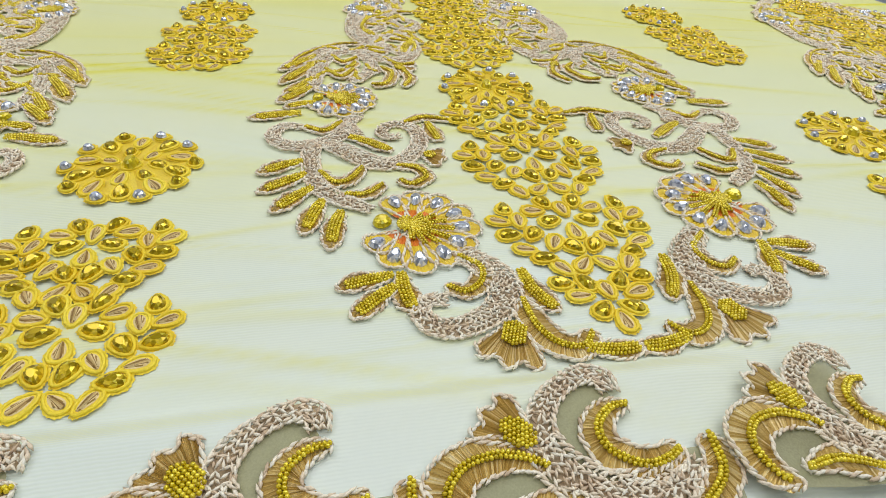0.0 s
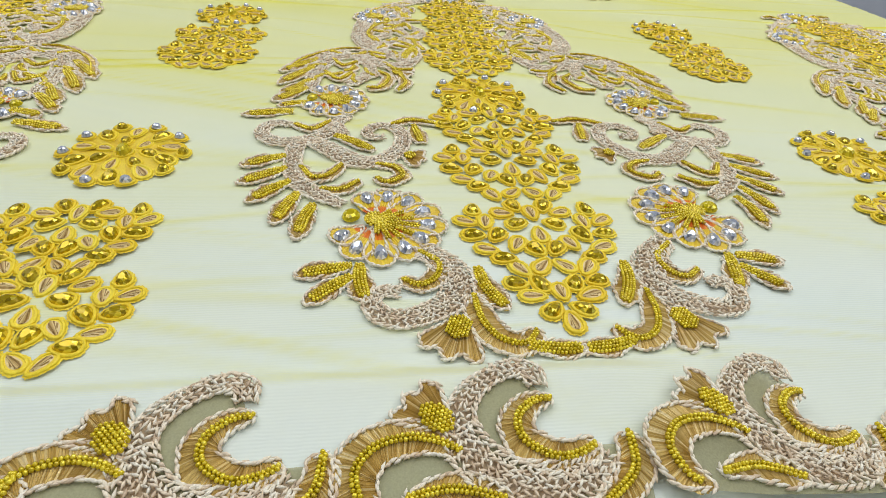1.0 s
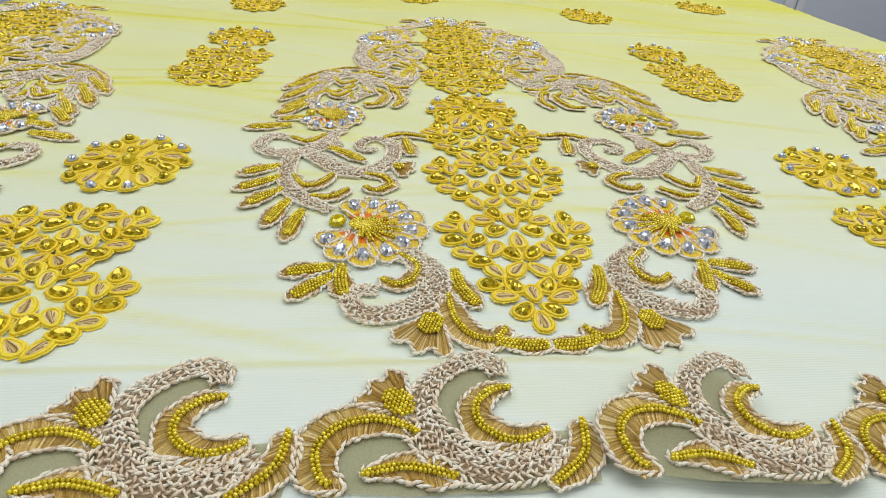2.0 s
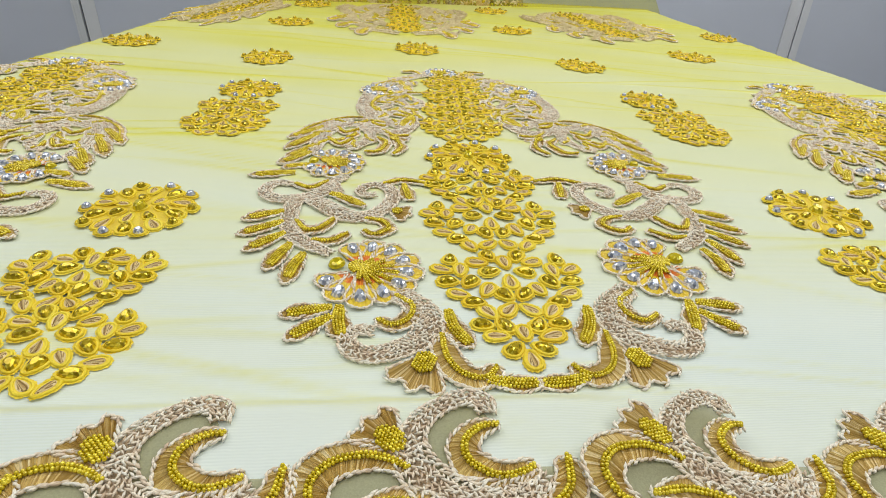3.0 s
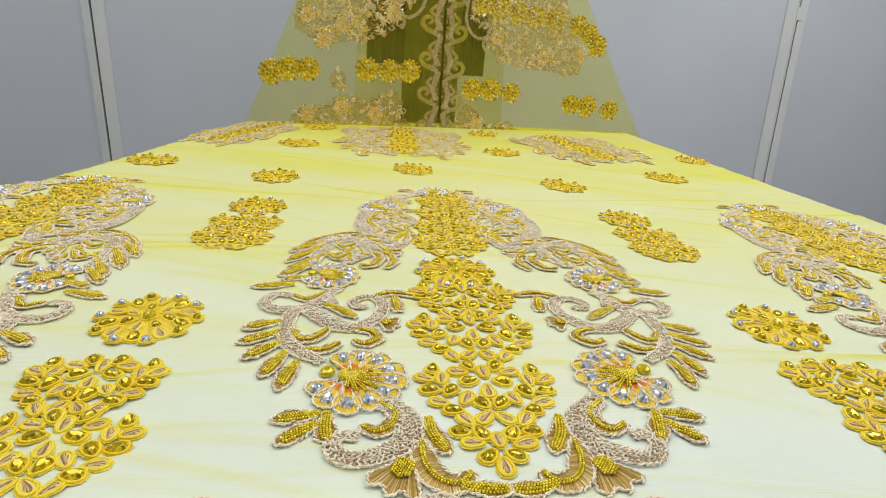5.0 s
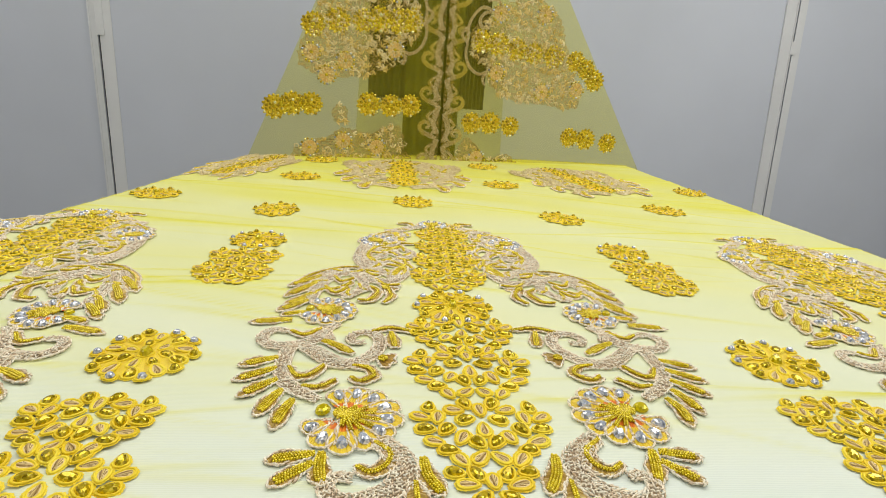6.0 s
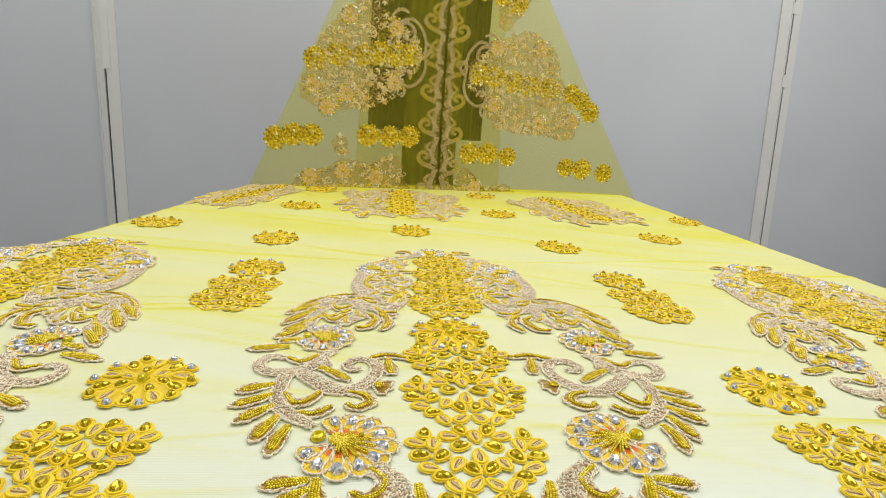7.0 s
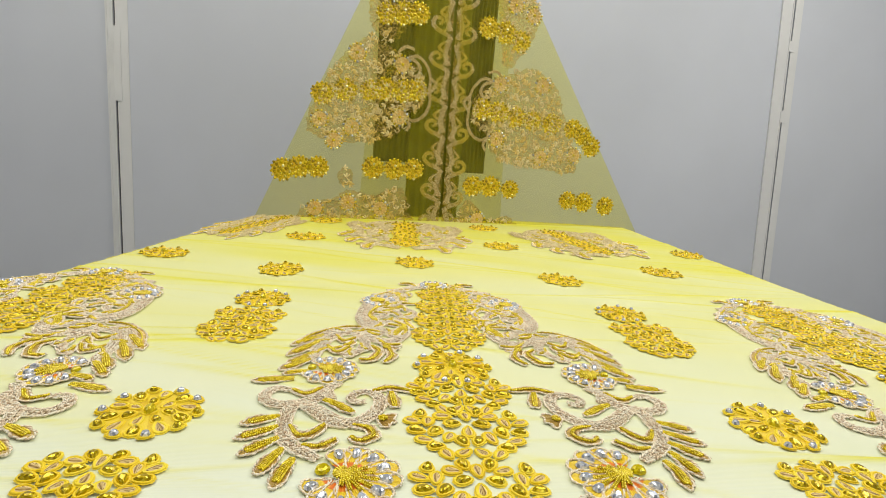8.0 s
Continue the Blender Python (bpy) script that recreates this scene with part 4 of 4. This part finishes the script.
def hanging():
    top = thing("hanging_lace", "sheer lemon lace hung in two open panels behind the table", "lace panel")
    top.matrix_basis = CURTAIN
    edge_l = lambda z: 0.016 + 0.448 * z
    edge_r = lambda z: 1.152 - 0.668 * z
    mid = lambda z: 0.519
    part("net_panel", sheet("net_panel", edge_l, lambda z: mid(z) - 0.004, 16, 0.006, CURTAIN_NET), top)
    part("net_panel", sheet("net_panel", lambda z: mid(z) + 0.004, edge_r, 16, 0.006, CURTAIN_NET), top)
    # a second layer falls behind the middle
    behind = sheet("net_layer", lambda z: 0.29 + 0.05 * z, lambda z: mid(z) - 0.01, 33, 0.012, CURTAIN_LAYER)
    ob = part("net_layer", behind, top)
    ob.matrix_basis = pose(0, 0, -0.05)
    behind = sheet("net_layer", lambda z: mid(z) + 0.01, lambda z: 0.72 - 0.05 * z, 28, 0.012, CURTAIN_LAYER)
    ob = part("net_layer", behind, top)
    ob.matrix_basis = pose(0, 0, -0.05)
    for s in (-1, 1):
        g = Geo()
        for i in range(8):
            z = -0.03 + i * 0.0885 - (0.02 if s > 0 else 0.0)
            for p, w in (([(8, 0), (20, 8), (34, 14), (44, 28), (38, 43), (25, 42), (24, 31), (31, 29)], (11, 13, 13, 12, 11, 10, 8, 6)),
                         ([(6, 14), (14, 44), (5, 86)], (15, 13, 15)), ([(16, 46), (28, 58), (16, 74)], (7, 10, 5)), ([(18, 12), (10, 28), (18, 40)], (6, 9, 6))):
                band(g, [(519 + s * (3 + a * 1.28), z * 1000 + b) for a, b in p], w, 2.0, 1.3)
        part("border_trim", g.mesh("border_trim", [CORD_FAR, BORDER_GROUND]), top, "beige scroll border along the opening")
        g = Geo()
        n = 120
        v = []
        for i in range(n + 1):
            z = -40 + i * 700 / n
            v += [(519 + s * 4, z, 0.8), (519 + s * (25 + 8 * math.sin(z / 88.5 * 2 * math.pi)), z, 0.8)]
        g.add(v, [(2 * i, 2 * i + 1, 2 * i + 3, 2 * i + 2) for i in range(n)])
        part("border_ground", g.mesh("border_ground", [LACE_GROUND]), top, "gold lace ground of the border")
    return top


hanging()


def on_curtain(x, z, turn=0.0, kx=1.0, ky=1.0):
    return CURTAIN @ pose(x, z, 0.004, 0, 0, turn) @ Matrix.Diagonal((kx, ky, 1, 1))


GOLD_LEAF = thread_material("gold_leaf_thread", [(0.0, (0.52, 0.36, 0.07)), (0.5, (0.72, 0.54, 0.16)), (1.0, (0.88, 0.72, 0.34))], 0.45, 0.0, True, 900)
PEACH_SATIN = thread_material("peach_gold_satin", [(0.0, (0.80, 0.52, 0.14)), (1.0, (0.95, 0.78, 0.36))], 0.4, 0.0, False, 900, 300.0)
SEQUIN = stone_material("gold_sequin", [(0.0, (0.36, 0.25, 0.005)), (0.4, (0.72, 0.54, 0.01)), (0.85, (0.92, 0.74, 0.04)), (1.0, (1.0, 0.95, 0.5))], 0.45, 0.2)


def disc(g, x, y, radius, mat=0, n=28, ragged=0.07, z=0.4):
    o = [(x + radius * (1 - ragged * (i % 2)) * math.cos(2 * math.pi * i / n), y + radius * (1 - ragged * (i % 2)) * math.sin(2 * math.pi * i / n), z) for i in range(n)]
    g.add(o + [(x, y, z + 0.4)], [(i, (i + 1) % n, n) for i in range(n)], mat)


def sequin_rosette(x, y, radius, peach=False):
    """A small rosette: a thread ground, rounds of little cupped sequins, and a rim of loops or of bright stones."""
    g = Geo()
    disc(g, x, y, radius * (0.80 if peach else 0.9))
    for count, r, size in ((1, 0.0, 0.20), (6, 0.32, 0.15), (11, 0.62, 0.15), (16, 0.90, 0.14)):
        for i in range(count):
            t = 2 * math.pi * i / count + r + rng.uniform(-0.1, 0.1)
            rim = r > 0.8
            if peach and 0.2 < r < 0.8:
                pill(g, x + radius * r * math.cos(t), y + radius * r * math.sin(t), 1.4, t, radius * 0.24, radius * 0.10, 1.2, STITCH_BALL, 0, 0)
            else:
                mat = 2 if peach and rim and i % 5 == 0 else 1
                pill(g, x + radius * r * math.cos(t), y + radius * r * math.sin(t), 1.8, t, radius * size, radius * size * 0.9, 1.5, BEAD_BALL, rng.uniform(-0.4, 0.4), mat)
    return g.mesh("rosette", [PEACH_SATIN if peach else YELLOW_SATIN, SEQUIN, CLEAR], True, True)


# rows of rosettes: places along the net and heights, in millimetres
ROWS = (((83, 123), (126, 133), (173, 135)), ((320, 141), (378, 140), (431, 143)), ((179, 325), (239, 338), (303, 343), (343, 350), (392, 349), (426, 354)),
        ((337, 537), (381, 542), (420, 547)), ((606, 105), (660, 107), (720, 101)), ((908, 77), (962, 74), (1035, 65)),
        ((616, 320), (664, 315), (718, 305), (768, 299), (828, 295)), ((897, 287), (932, 268), (962, 240)), ((614, 534), (664, 526), (708, 508)))
for row in ROWS:
    top = thing("hanging_yellow_floret", "row of golden yellow sequinned rosettes on the hanging net", "applique", "rosettes on the hanging lace")
    top.matrix_basis = on_curtain(0, 0)
    for x, z in row:
        part("rosette", sequin_rosette(x, z, 29.5 + rng.uniform(-1.5, 2.5)), top)


def inside(x, y, loop):
    odd = False
    for (x0, y0), (x1, y1) in zip(loop, loop[1:] + loop[:1]):
        if (y0 > y) != (y1 > y) and x < x0 + (y - y0) / (y1 - y0) * (x1 - x0):
            odd = not odd
    return odd


def sprigs(top, loop, count, name="leaf_work"):
    """Small embroidered leaves and curls scattered over a piece of the lace."""
    g = Geo()
    xs, ys = [p[0] for p in loop], [p[1] for p in loop]
    done = 0
    while done < count:
        x, y = rng.uniform(min(xs), max(xs)), rng.uniform(min(ys), max(ys))
        if not inside(x, y, loop):
            continue
        done += 1
        turn = rng.uniform(0, 6.28)
        if done % 4 == 0:
            chain(g, [(x, y), (x + 8 * math.cos(turn), y + 8 * math.sin(turn)), (x + 13 * math.cos(turn + 0.7), y + 13 * math.sin(turn + 0.7)), (x + 10 * math.cos(turn + 1.3), y + 10 * math.sin(turn + 1.3))], 1.7, 1.2)
        else:
            for k in (-1, 0, 1):
                pill(g, x + 7 * math.cos(turn + k * 0.7), y + 7 * math.sin(turn + k * 0.7), 1.2, turn + k * 0.7, rng.uniform(5, 8), rng.uniform(1.8, 2.8), 1.0, BEAD_BALL, 0, int(done % 3 > 0))
    tagged(part(name, g.mesh(name, [CORD_FAR, GOLD_LEAF]), top, "peach and gold embroidered leaves"), kind="stuff")


def lace_medallion(side, drop, loop, flowers, leaves=330, rims=True):
    """Half a medallion on the net: scrolls towards the opening, leaves behind them, stone-rimmed flowers."""
    top = thing("hanging_medallion", "peach and gold embroidered half medallion on the hanging net", "applique", "medallions on the hanging lace")
    top.matrix_basis = on_curtain(0, 0)
    place = lambda x, z: (519 - side * (519 - x), z - drop)
    loop = [place(*p) for p in loop]
    g = Geo()
    middle = (sum(p[0] for p in loop) / len(loop), sum(p[1] for p in loop) / len(loop))
    q, a, s = spline(loop + loop[:1], 7)
    rim = [(x + rng.uniform(-4, 4), y + rng.uniform(-4, 4), 0.3) for x, y in q]
    g.add(rim + [(*middle, 0.3)], [(i, (i + 1) % len(rim), len(rim)) for i in range(len(rim))])
    part("lace_ground", g.mesh("lace_ground", [LACE_GROUND]), top, "peach lace ground")
    sprigs(top, loop, leaves)
    if rims:
        for pts in ([(400, 408), (408, 392), (426, 392), (432, 410), (418, 428), (396, 432), (426, 440), (452, 416), (462, 386), (460, 356)],
                    [(460, 360), (464, 322), (450, 290), (424, 274), (400, 284), (398, 306), (416, 314), (426, 300)], [(440, 380), (448, 356), (440, 330)], [(462, 390), (478, 372), (464, 352)], [(400, 282), (412, 262), (404, 246)], [(370, 446), (392, 462), (414, 456)]):
            g = Geo()
            band(g, [place(*p) for p in pts], (6, 8, 9, 9, 8, 8, 6), 1.6, 1.3)
            part("scroll", g.mesh("scroll", [CORD_FAR, BORDER_GROUND]), top, "pale gold scroll")
    for x, z in flowers:
        part("rosette", sequin_rosette(*place(x, z), 25, True), top, "peach rosette rimmed with bright stones")
    return top


HALF = [(289, 483), (345, 462), (403, 425), (440, 396), (452, 358), (444, 315), (404, 286), (398, 256), (360, 226), (301, 208), (226, 206), (142, 232), (170, 330), (219, 410)]
lace_medallion(1, 0, HALF, ((265, 434), (384, 416), (174, 260), (384, 280), (258, 245), (212, 208)))
lace_medallion(-1, 38, HALF[:11] + [(150, 196), (112, 214), (160, 330), (210, 440)], ((376, 430), (250, 436), (373, 281), (234, 238), (128, 250)), 380)
# the pieces above and the foot of the lace, seen in part
lace_medallion(1, 0, [(300, 500), (350, 470), (392, 520), (400, 640), (330, 660), (290, 560)], ((350, 590),), 50, False)
lace_medallion(-1, 0, [(300, 640), (280, 560), (330, 460), (370, 440), (390, 520), (396, 640)], ((298, 580), (352, 600)), 60, False)
lace_medallion(1, 0, [(110, -10), (150, 36), (215, 50), (255, 78), (330, 66), (400, 92), (420, 30), (430, -30)], ((255, 44), (168, 24), (345, 30)), 90, False)
lace_medallion(-1, 20, [(240, -20), (300, 30), (330, 42), (380, 24), (440, 86), (470, 40), (470, -30)], ((410, 30),), 50, False)
lace_medallion(1, 0, [(232, 92), (258, 92), (266, 118), (254, 138), (236, 136), (228, 112)], (), 8, False)


# dark stand behind the net
def stand():
    top = thing("dress_stand", "dark charcoal cloth-covered stand behind the net", "stand")
    top.matrix_basis = CURTAIN @ pose(0, 0, -0.16)
    for x0, x1, z0, mat in ((0.338, 0.446, 0.150, CHARCOAL), (0.612, 0.690, 0.130, CHARCOAL), (0.443, 0.611, -0.30, OLIVE)):
        g = Geo()
        n = 24
        v = []
        for z in (z0, 0.95):
            for i in range(n + 1):
                v.append(((x0 + (x1 - x0) * i / n) * 1000, z * 1000, 6 * math.sin(i * 1.7)))
        for z in (z0, 0.95):
            for i in range(n + 1):
                v.append(((x0 + (x1 - x0) * i / n) * 1000, z * 1000, 6 * math.sin(i * 1.7) - 5))
        m = n + 1
        g.add(v, [(i, i + 1, m + i + 1, m + i) for i in range(n)] + [(2 * m + i + 1, 2 * m + i, 3 * m + i, 3 * m + i + 1) for i in range(n)] + [(i + 1, i, 2 * m + i, 2 * m + i + 1) for i in range(n)])
        part("cloth_drop", g.mesh("cloth_drop", [mat]), top, "dark charcoal drop" if mat is CHARCOAL else "olive green drop")
    g = Geo()
    v = [(x * 1000, z * 1000, y) for y in (-60, -30) for x, z in ((0.49, -0.8), (0.53, -0.8), (0.53, 0.95), (0.49, 0.95))]
    g.add(v, [(3, 2, 1, 0), (4, 5, 6, 7), (0, 1, 5, 4), (2, 3, 7, 6), (1, 2, 6, 5), (3, 0, 4, 7)])
    part("pole", g.mesh("pole", [DARK], False), top)


stand()
